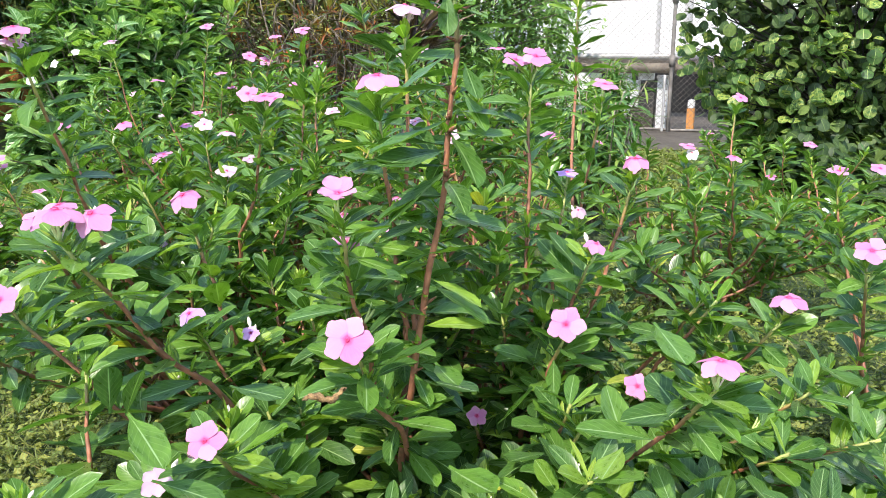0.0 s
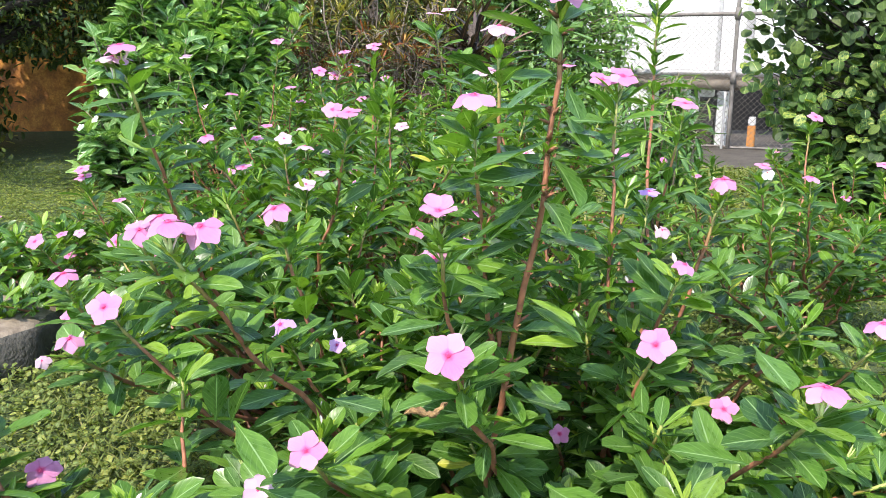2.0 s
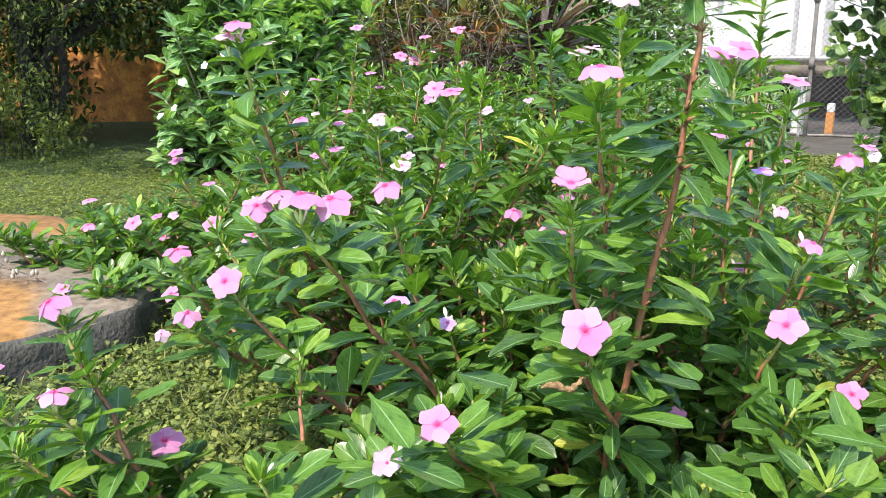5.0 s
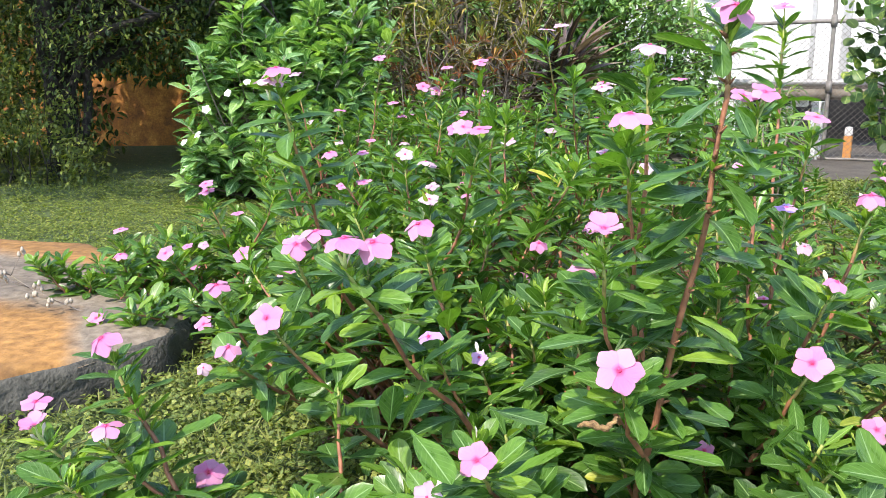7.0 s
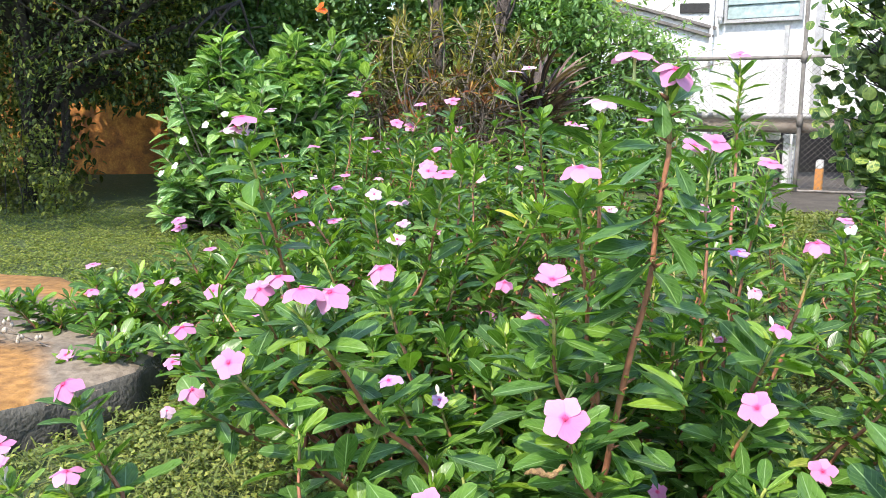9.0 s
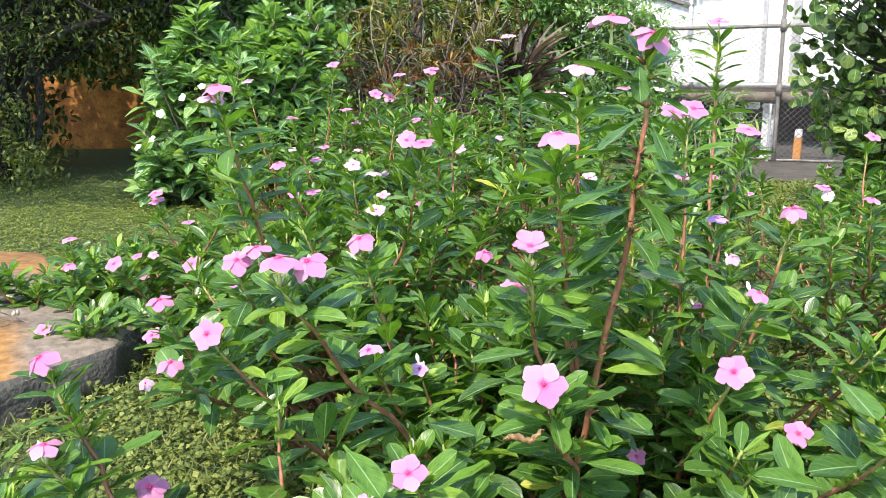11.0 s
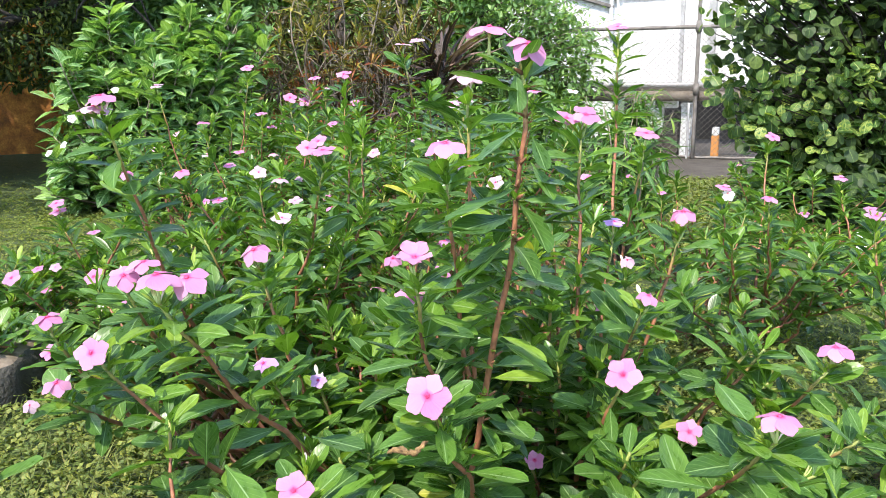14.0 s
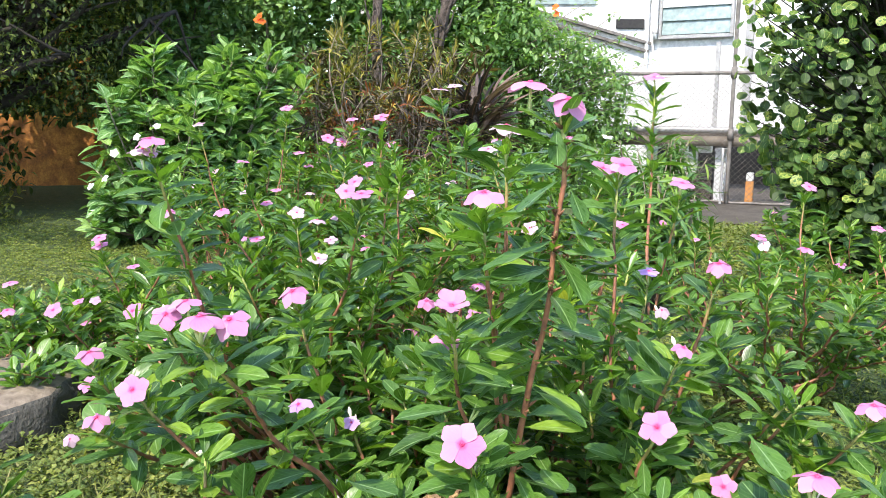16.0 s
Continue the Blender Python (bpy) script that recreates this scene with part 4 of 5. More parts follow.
# Leafy shoots without flowers between the others
for key, n, spread in (("front", 20, 0.21), ("front right", 24, 0.25), ("front left", 23, 0.23), ("low left", 8, 0.13), ("edge", 30, 0.27), ("heart", 38, 0.30), ("gap", 5, 0.14), ("right", 13, 0.28),
                       ("left", 40, 0.28), ("back", 38, 0.32), ("back right", 38, 0.33), ("far right", 12, 0.38), ("back left", 28, 0.31), ("far left", 26, 0.24), ("rear", 26, 0.33),
                       ("rear left", 24, 0.33), ("rear middle", 24, 0.37), ("rear right", 24, 0.33), ("side", 12, 0.35), ("side far", 10, 0.39), ("hollow", 5, 0.17)):
    plant = PLANTS[key]
    fx, fy = FEET[key]
    for i in range(n):
        a, r = R.uniform(0, 360), spread * math.sqrt(R.random()) * 1.15
        x, y = fx + r * math.cos(radians(a)), fy + r * math.sin(radians(a))
        if -0.76 < x < -0.47 and 0.77 < y < 1.12:
            continue
        near = sorted(TIPS, key=lambda t: (t.x - x) ** 2 + (t.y - y) ** 2)[:4]
        z = sum(t.z for t in near) / 4 * R.uniform(0.62, 1.0) if y > 1.2 else sum(t.z for t in near) / 4 * R.uniform(0.5, 0.92)
        z = below_heads(x, y, z) * (0.92 if key in ("right", "far right", "side", "side far") else 1.0)
        pts = shoot(plant, (x, max(y, 0.64), z), thick=0.95, blooms=R.random() < 0.4, leafy=0.24 if y < 1.35 else 0.23, big=1.06 if y < 1.26 else 1.0)
        if y > 1.26 and R.random() < 0.09:
            flower(plant, (x, y, z + 0.02), R.uniform(5, 40), R.choice(("flat", "droop")), R.choice("ppf"), R.uniform(0.016, 0.021))
for i in range(26):
    x, y = R.uniform(-0.06, 0.42), R.uniform(0.77, 0.99)
    shoot(PLANTS[nearest(x - 0.06, y + 0.08)], (x, y, below_heads(x, y, R.uniform(0.28, 0.42))), thick=0.9, blooms=False, leafy=0.22)
for i in range(9):
    x, y = R.uniform(0.35, 0.94), R.uniform(1.42, 2.1)
    shoot(PLANTS["right"], (x, y, R.uniform(0.21, 0.36)), thick=0.95, blooms=False, leafy=0.24, big=1.0)
for i in range(6):
    x, y = R.uniform(0.75, 1.55), R.uniform(2.7, 3.9)
    shoot(PLANTS["side" if x < 1.15 else "side far"], (x, y, R.uniform(0.13, 0.30)), thick=0.9, blooms=False, leafy=0.24)
for i in range(12):
    x, y = R.uniform(0.06, 0.20), R.uniform(0.74, 0.90)
    shoot(PLANTS["front right"], (x, y, below_heads(x, y, R.uniform(0.36, 0.46))), thick=0.9, blooms=i % 3 == 0, leafy=0.2)
for i in range(24):
    x, y = R.uniform(-0.03, 0.38), R.uniform(0.66, 0.92)
    shoot(PLANTS["front right" if x > 0.1 else "front"], (x, y, below_heads(x, y, R.uniform(0.20, 0.37 if y < 0.78 else 0.31))), thick=0.95, blooms=False, leafy=0.2, big=1.08)
# Low outer shoots at the front
for i in range(29):
    x, y = R.uniform(-0.32, 0.66), R.uniform(0.6, 0.93)
    shoot(PLANTS[nearest(x, y + 0.15)], (x, y, below_heads(x, y, R.uniform(0.18, 0.35))), thick=0.9, blooms=False, leafy=0.2)
for x, y, z in ((-0.573, 0.718, 0.271), (-0.643, 0.763, 0.239), (-0.712, 0.783, 0.274), (-0.523, 0.678, 0.199), (-0.611, 0.702, 0.167), (-0.721, 0.765, 0.203), (-0.468, 0.686, 0.254), (-0.666, 0.716, 0.304), (-0.544, 0.660, 0.143), (-0.676, 0.680, 0.177), (-0.478, 0.626, 0.164), (-0.596, 0.797, 0.220), (-0.413, 0.656, 0.220), (-0.763, 0.719, 0.245)):
    shoot(PLANTS["low left"], (x, y, z), thick=0.9, blooms=False, leafy=0.25, big=1.1)
# Single large leaves at the front: foot, azimuth, rise, length
TALL_SHOOT_LEAVES = [(0.011, 0.765, 0.745, -141, 11, 0.041), (0.02, 0.765, 0.735, -46, -20, 0.04), (0.01, 0.765, 0.714, -147, -30, 0.056), (0.009, 0.765, 0.685, -158, -10, 0.069), (0.019, 0.765, 0.679, -52, -41, 0.044), (0.02, 0.765, 0.704, -67, -43, 0.04), (0.005, 0.765, 0.653, -158, -25, 0.074), (0.013, 0.765, 0.661, -36, 3, 0.042), (0.009, 0.765, 0.635, -26, 0, 0.057), (0.01, 0.765, 0.612, -21, 17, 0.072), (0.006, 0.765, 0.608, -154, -33, 0.07), (0.005, 0.765, 0.611, -160, 0, 0.075), (0.002, 0.765, 0.575, -35, 2, 0.045), (-0.006, 0.765, 0.564, -151, -16, 0.057), (-0.011, 0.765, 0.528, -31, 10, 0.05), (0.006, 0.765, 0.747, -157, 16, 0.069), (0.008, 0.765, 0.752, -43, -9, 0.04), (0.004, 0.762, 0.766, -80, -72, 0.038)]
OUTER_LEAVES = [(-0.193, 0.856, 0.540, 0, 35, 0.073), (-0.255, 0.750, 0.493, -117, 16, 0.063), (-0.263, 0.645, 0.420, -48, -16, 0.066), (-0.287, 0.667, 0.409, -60, 73, 0.050), (-0.274, 0.668, 0.407, -29, 66, 0.050), (-0.183, 0.647, 0.376, -14, 28, 0.065), (-0.241, 0.626, 0.368, -17, -4, 0.065), (-0.200, 0.732, 0.407, -24, 1, 0.058), (-0.205, 0.732, 0.412, -27, 36, 0.050)]
LOW_LEAVES = [(-0.061, 0.687, 0.443, -19, 23, 0.063), (-0.006, 0.709, 0.440, -68, -6, 0.050), (-0.045, 0.690, 0.391, -27, 9, 0.061), (0.054, 0.735, 0.367, -33, 47, 0.055), (0.006, 0.648, 0.369, -60, 5, 0.070), (0.189, 0.707, 0.479, -79, -10, 0.064), (0.202, 0.688, 0.433, -78, 4, 0.058), (0.227, 0.669, 0.373, -45, 40, 0.068), (0.235, 0.689, 0.414, -51, 38, 0.071)]
LAST_LEAVES = [(0.343, 0.709, 0.439, -86, -1, 0.061), (-0.067, 0.711, 0.413, 0, 71, 0.058), (0.013, 0.964, 0.530, -41, 59, 0.057), (-0.097, 0.770, 0.515, -106, -4, 0.053), (0.127, 0.648, 0.356, -58, 28, 0.063), (0.206, 0.626, 0.364, -78, 40, 0.062), (0.160, 0.669, 0.377, -121, -3, 0.052), (0.094, 0.692, 0.359, -130, 17, 0.054)]
for row in (TALL_SHOOT_LEAVES, OUTER_LEAVES, LOW_LEAVES, LAST_LEAVES):
    for x, y, z, az, el, size in row:
        plant = PLANTS[nearest(x, y + 0.1)]
        part("leaf", LEAF_MESHES[R.choice((0, 2, 4))], plant, "", full(turn(az, el, R.uniform(-10, 10), size * 1.06), Vector((x, y, z)) - plant.location))
for i in range(11):
    x, y = R.uniform(0.43, 1.05), R.uniform(0.77, 1.2)
    shoot(PLANTS["front right" if x < 0.6 else "hollow"], (x, y, R.uniform(0.13, 0.30)), thick=0.9, blooms=False, leafy=0.26)
for key, plant in PLANTS.items():
    rest = REST.get(plant.name, [])
    if rest:
        tagged(part("leaves", joined("leaves", LEAF_SHAPES, rest, M_LEAF), plant), kind="stuff")
    rest = YOUNG_REST.get(plant.name, [])
    if rest:
        tagged(part("young_leaves", joined("young_leaves", YOUNG_SHAPES, rest, M_YOUNG), plant), kind="stuff")


# ---- shrubs and trees behind ----
def limb(parent, name, a, b, r0, r1, material, bend=0.1, n=8, sides=7):
    a, b = Vector(a), Vector(b)
    d = (b - a).length * bend
    mid1 = a + (b - a) * 0.33 + Vector((R.uniform(-d, d), R.uniform(-d, d), R.uniform(-d, d) * 0.4))
    mid2 = a + (b - a) * 0.67 + Vector((R.uniform(-d, d), R.uniform(-d, d), R.uniform(-d, d) * 0.4))
    pts = curve_points(a, mid1, mid2, b, n)
    part(name, tube_mesh(name, pts, [r0 + (r1 - r0) * i / n for i in range(n + 1)], material, sides), parent)
    return pts


def crown(parent, name, shapes, place, count, material, size, single=0, meshes=None, face=-90):
    """Leaves at places given by place(): the first few as objects, the rest joined."""
    rest = []
    for i in range(count):
        at = Vector(place())
        s = R.uniform(*size)
        rot = turn(face + R.uniform(-110, 110) if R.random() < 0.75 else R.uniform(0, 360), R.uniform(-72, 25), R.uniform(-35, 35), s)
        w = R.randrange(len(shapes))
        if i < single:
            part("leaf", meshes[w], parent, "", full(rot, at))
        else:
            rest.append((w, np.array(rot), np.array(at)))
    if rest:
        tagged(part(name, joined(name, shapes, rest, material), parent), kind="stuff")


JASMINE_BLOOMS = ((0.0, -0.42, 0.514), (-0.156, -0.40, 0.337), (-0.111, -0.40, 0.444), (-0.222, -0.40, 0.301), (0.09, -0.42, 0.56))


def crape_jasmine():
    ob = thing("crape_jasmine_shrub", (-1.93, 4.76, -0.02), "crape jasmine shrub with large glossy leaves and white flowers", "shrub")
    ob.scale = (1.25, 1.25, 1.25)
    shapes = [leaf_shape(1.0, w, 0.3, d, 0.55, 0.08, 7, 2, 0.03) for w, d in ((0.44, 0.3), (0.50, 0.5), (0.41, 0.16))]
    meshes = [mesh_of("leaf", *s, True, M_JASMINE) for s in shapes]
    rest, n = [], 0
    for i in range(330):
        a, h = R.uniform(0, 360), R.uniform(0.1, 1.0)
        if R.random() < 0.3:
            h = R.uniform(0.75, 1.0)
        wide = math.sqrt(max(0.0, 1 - (max(0.0, h - 0.35) / 0.66) ** 2)) * (0.7 + 0.3 * min(1, h * 2.5)) * R.uniform(0.55, 1.0)
        wide *= 1 + 0.5 * noise.noise(Vector((2.2 * math.cos(radians(a)), 2.2 * math.sin(radians(a)), h * 3.2)))
        x, y = 0.56 * wide * math.cos(radians(a)) + 0.16 * (h - 0.25), 0.42 * wide * math.sin(radians(a))
        if x < 0:
            x *= 0.92 - 0.24 * min(1.0, max(0.0, (h - 0.25) / 0.3))
        z = h * (0.80 + 0.3 * noise.noise(Vector((x * 4, y * 4, 2)))) - 0.10 * max(0, -x) + 0.12 * max(0, x)
        pts = limb(ob, "branch", (x * 0.15, y * 0.15, 0), (x, y, z), 0.008, 0.003, M_TWIG, 0.06, 6, 4)
        for k in range(7 if i % 2 else 12):
            at = pts[6] - (pts[6] - pts[5]) * (k * 0.2) if k < 7 else pts[R.randint(2, 5)]
            for w in (0, 180):
                if R.random() < 0.1:
                    continue
                rot = turn(a + k * 90 + w + R.uniform(-25, 25), 54 - 11 * min(k, 6) + R.uniform(-18, 18) + (35 if k > 6 else 0), R.uniform(-40, 40), R.uniform(0.075, 0.125) * (0.75 if k == 0 else 1))
                q = R.randrange(3)
                if n < 240 and y < -0.1:
                    part("leaf", meshes[q], ob, "", full(rot, at))
                    n += 1
                else:
                    rest.append((q, np.array(rot), np.array(at)))
    tagged(part("leaves", joined("leaves", shapes, rest, M_JASMINE), ob), kind="stuff")
    for x, y, z in JASMINE_BLOOMS:
        flower(ob, Vector((x, y, z)) + ob.location, R.uniform(40, 75), "flat", "w", R.uniform(0.016, 0.021))


crape_jasmine()


CROTON_TUFTS = ((-0.24, -0.04, 0.86), (-0.06, 0.02, 0.90), (0.10, -0.06, 0.86), (0.26, -0.02, 0.78), (-0.33, -0.05, 0.74), (-0.16, -0.14, 0.72), (0.04, -0.10, 0.74), (0.22, -0.14, 0.66), (-0.28, 0.10, 0.92), (0.14, 0.12, 0.93), (0.34, 0.06, 0.70), (0.0, -0.16, 0.64))


def croton():
    """Tufts of narrow yellow leaves on bare crooked stems, over a tangle of reddish and withered ones."""
    ob = thing("croton_shrub", (-0.72, 5.33, -0.02), "leggy croton with tufts of narrow yellow and red leaves", "shrub")
    ob.scale = (1.44, 1.44, 1.44)
    shapes = [leaf_shape(1.0, w, 0.3, d, 0.55, 0.05, 5, 2, 0.05) for w, d in ((0.17, 0.2), (0.22, 0.45), (0.14, -0.05))]
    looks = (M_CROTON, M_CROTONRED, M_CROTONDARK)
    meshes = [[mesh_of("leaf", *q, True, m) for q in shapes] for m in looks]
    rest, n = ([], [], []), 0

    def leaf(kind, rot, at):
        nonlocal n
        q = R.randrange(3)
        if n < 220 and at[1] < 0 and R.random() < 0.5:
            part("leaf", meshes[kind][q], ob, "", full(rot, at))
            n += 1
        else:
            rest[kind].append((q, np.array(rot), np.array(at)))

    for x, y, z in CROTON_TUFTS:
        x *= 0.88
        for b in range(3):
            top = Vector((x, y, z)) + Vector((R.uniform(-0.06, 0.06), R.uniform(-0.05, 0.05), R.uniform(-0.09, 0.03)))
            pts = limb(ob, "branch", (x * 0.5 + R.uniform(-0.08, 0.08), y * 0.4, 0), top, 0.006, 0.0026, M_TWIG, 0.28, 8, 5)
            for k in range(30):
                at = pts[8] - (pts[8] - pts[7]) * (k * 0.035)
                leaf(0, turn(k * 137.5, 84 - k * 3.4 + R.uniform(-14, 14), R.uniform(-40, 40), R.uniform(0.042, 0.068)), at)
    for i in range(150):
        a, r = R.uniform(0, 360), math.sqrt(R.random())
        x, y, z = 0.42 * r * math.cos(radians(a)), 0.20 * r * math.sin(radians(a)) - 0.11, R.uniform(0.14, 0.64)
        pts = limb(ob, "twig", (x + R.uniform(-0.14, 0.14), y + 0.06, z - R.uniform(0.05, 0.2)), (x, y, z), 0.0035, 0.0016, M_TWIG, 0.5, 7, 4)
        kind = 1 if R.random() < 0.55 else 2 if R.random() < 0.7 else 0
        for k in range(13):
            at = pts[7] - (pts[7] - pts[6]) * (k * 0.07)
            leaf(kind, turn(k * 137.5 + a, 60 - k * 6 + R.uniform(-25, 25), R.uniform(-40, 40), R.uniform(0.032, 0.058)), at)
    for k in range(44):
        x, z = R.uniform(-0.36, 0.34), R.uniform(0.3, 0.66)
        limb(ob, "twig", (x, R.uniform(-0.26, -0.08), z - R.uniform(-0.1, 0.2)), (x + R.uniform(-0.16, 0.16), R.uniform(-0.26, -0.08), z + R.uniform(0.0, 0.16)), 0.0032, 0.0016, M_TWIG, 0.3, 7, 4)
    # dark leaves put behind the branches, standing for the shaded gaps
    for k in range(2600):
        x, y, z = R.uniform(-0.46, 0.42), R.uniform(0.06, 0.26), R.uniform(0.05, 0.82)
        rest[2].append((R.randrange(3), np.array(turn(R.uniform(0, 360), R.uniform(-60, 50), R.uniform(-40, 40), R.uniform(0.05, 0.09))), np.array((x, y, z))))
    for q in (0, 1, 2):
        tagged(part("leaves", joined("leaves", shapes, rest[q], looks[q]), ob, ("yellow-green narrow leaves", "orange-red narrow leaves", "dull brown old leaves and dark ones for shaded gaps")[q]), kind="stuff")


croton()


def cordyline():
    """Dark spiky head on a shaggy stem, with paler withered straps fanning out to one side."""
    ob = thing("cordyline_plant", (-0.19, 4.92, -0.02), "dark purple-brown cordyline with stiff straps and withered pale leaves", "plant")
    ob.scale = (1.41, 1.41, 1.41)
    limb(ob, "stem", (0, 0, 0), (0.01, 0, 0.66), 0.03, 0.02, M_PALMBARK, 0.03)
    shapes = [leaf_shape(1.0, w, 0.4, d, 0.42, 0.03, 7, 2) for w, d in ((0.12, 0.4), (0.15, 0.7), (0.11, 0.2))]
    meshes = [mesh_of("leaf", *q, True, M_CORDY) for q in shapes]
    dry = [mesh_of("withered_leaf", *q, True, M_CORDYDRY) for q in shapes]
    for k in range(280):
        h = k / 280
        rot = turn(k * 137.5, R.uniform(-70, -10) + 95 * h, R.uniform(-25, 25), R.uniform(0.11, 0.21))
        part("leaf", meshes[k % 3], ob, "", full(rot, (R.uniform(-0.05, 0.05), R.uniform(-0.04, 0.04), 0.10 + 0.50 * h)))
    for k in range(24):
        rot = turn(R.uniform(-50, 40), R.uniform(38, 78), R.uniform(-40, 40), R.uniform(0.15, 0.25))
        part("leaf", dry[k % 3], ob, "withered purple-brown strap", full(rot, (0.05 + R.uniform(-0.03, 0.04), R.uniform(-0.05, 0.0), R.uniform(0.44, 0.62))))
    for k in range(8):
        rot = turn(R.uniform(-40, 20), R.uniform(-5, 25), R.uniform(-40, 40), R.uniform(0.13, 0.2))
        part("leaf", dry[k % 3], ob, "withered purple-brown strap", full(rot, (0.05, -0.03, R.uniform(0.40, 0.5))))


cordyline()


def palm_trunk(at, tip, label):
    ob = thing("palm_trunk", at, label, "trunk")
    ob.scale = (1.6, 1.6, 1.6)
    pts = limb(ob, "trunk", (0, 0, 0), tip, 0.030, 0.022, M_PALMBARK, 0.05, 14, 9)
    for k in range(70):
        p = pts[R.randint(4, 13)] + Vector((R.uniform(-0.02, 0.02), -0.015, R.uniform(-0.06, 0.06)))
        limb(ob, "leaf_base", p, p + Vector((R.uniform(-0.055, 0.055), R.uniform(-0.05, 0.0), R.uniform(0.06, 0.16))), R.uniform(0.008, 0.016), 0.003, M_PALMBARK, 0.2, 4, 5)


palm_trunk((-1.08, 7.1, -0.02), (0.02, 0, 1.8), "grey-brown fibrous trunk behind the croton")
palm_trunk((-0.67, 6.6, -0.02), (0.22, 0, 1.8), "grey-brown leaning trunk behind the croton")


def hedge():
    ob = thing("hedge", (-0.68, 7.90, -0.02), "dense dark green hedge with small leaves and orange-red blooms", "hedge")
    ob.scale = (1.65, 1.65, 1.65)
    shapes = [leaf_shape(1.0, w, 0.25, d, 0.5, 0.08, 3, 2) for w, d in ((0.48, 0.1), (0.55, 0.25), (0.42, 0.0))]
    meshes = [mesh_of("leaf", *s, True, M_HEDGE) for s in shapes]

    def place():
        while True:
            x, y, z = R.uniform(-1.9, 1.08), R.uniform(-0.3, 0.12), R.uniform(0.02, 1.75) ** 1.0
            top = 1.9 if x < 0.55 else 1.6 - (x - 0.55) * 3.0 if x < 0.70 else 0.99 - (x - 0.67) * 0.74
            bulge = 0.10 * noise.noise(Vector((x * 3, z * 3, 1)))
            if z > 0.93 and x > 0.64 + 0.1 * noise.noise(Vector((z * 5, 0, 4))):
                continue
            if z < top and y > -0.22 + bulge * 2 + (0.14 if R.random() < 0.5 else 0) and noise.noise(Vector((x * 5, y * 5, z * 5))) > -0.5:
                return x, y, z
    for i in range(26):
        x = R.uniform(-1.5, 0.9)
        limb(ob, "branch", (x, 0.08, 0), (x + R.uniform(-0.2, 0.2), R.uniform(0.0, 0.12), R.uniform(0.7, 1.7 if x < 0.5 else 0.9)), 0.016, 0.005, M_TWIG, 0.1, 6, 5)
    crown(ob, "leaves", shapes, place, 27000, M_HEDGE, (0.032, 0.06), 80, meshes)
    crown(ob, "back_leaves", shapes, lambda: (R.uniform(-1.9, 0.6), R.uniform(-0.02, 0.14), R.uniform(0.05, 1.8)), 22000, M_HEDGE, (0.06, 0.09))

    def fringe():
        while True:
            x, y, z = R.uniform(0.2, 1.12), R.uniform(-0.35, 0.1), R.uniform(0.05, 1.3)
            top = 1.02 - 0.75 * max(0, x - 0.66) + 0.05 * noise.noise(Vector((x * 9, 1, 1)))
            if z < top and noise.noise(Vector((x * 8, y * 8, z * 8))) > -0.35:
                return x, y, z
    crown(ob, "small_leaves", shapes, fringe, 5200, M_HEDGE, (0.026, 0.046))
    sprays = []
    for i in range(34):
        x = R.uniform(0.55, 1.0)
        z = R.uniform(0.5, 1.0 - 0.6 * (x - 0.55))
        e = Vector((x + R.uniform(0.1, 0.42), R.uniform(-0.35, -0.05), z + R.uniform(-0.05, 0.17)))
        pts = limb(ob, "spray", (x - 0.15, -0.1, z - 0.12), e, 0.003, 0.001, M_TWIG, 0.15, 8, 4)
        sprays += [p + Vector((R.uniform(-1, 1), R.uniform(-1, 1), R.uniform(-1, 1))) * 0.022 for p in pts[3:] for q in range(3)]
    crown(ob, "spray_leaves", shapes, lambda: R.choice(sprays), 620, M_HEDGE, (0.02, 0.042))
    for x, z in ((-0.90, 0.97), (-0.885, 0.94), (-0.91, 0.945), (0.68, 1.015), (0.685, 0.98)):
        flower(ob, Vector(ob.location) + Vector((x, -0.27, z)), 60, "flat", "r", 0.022)


SHADES["r"] = M_RED
PETALS["flat", "red_flower"] = mesh_of("petal", *petal_shape(0.1, 0.1), True, M_RED)
hedge()


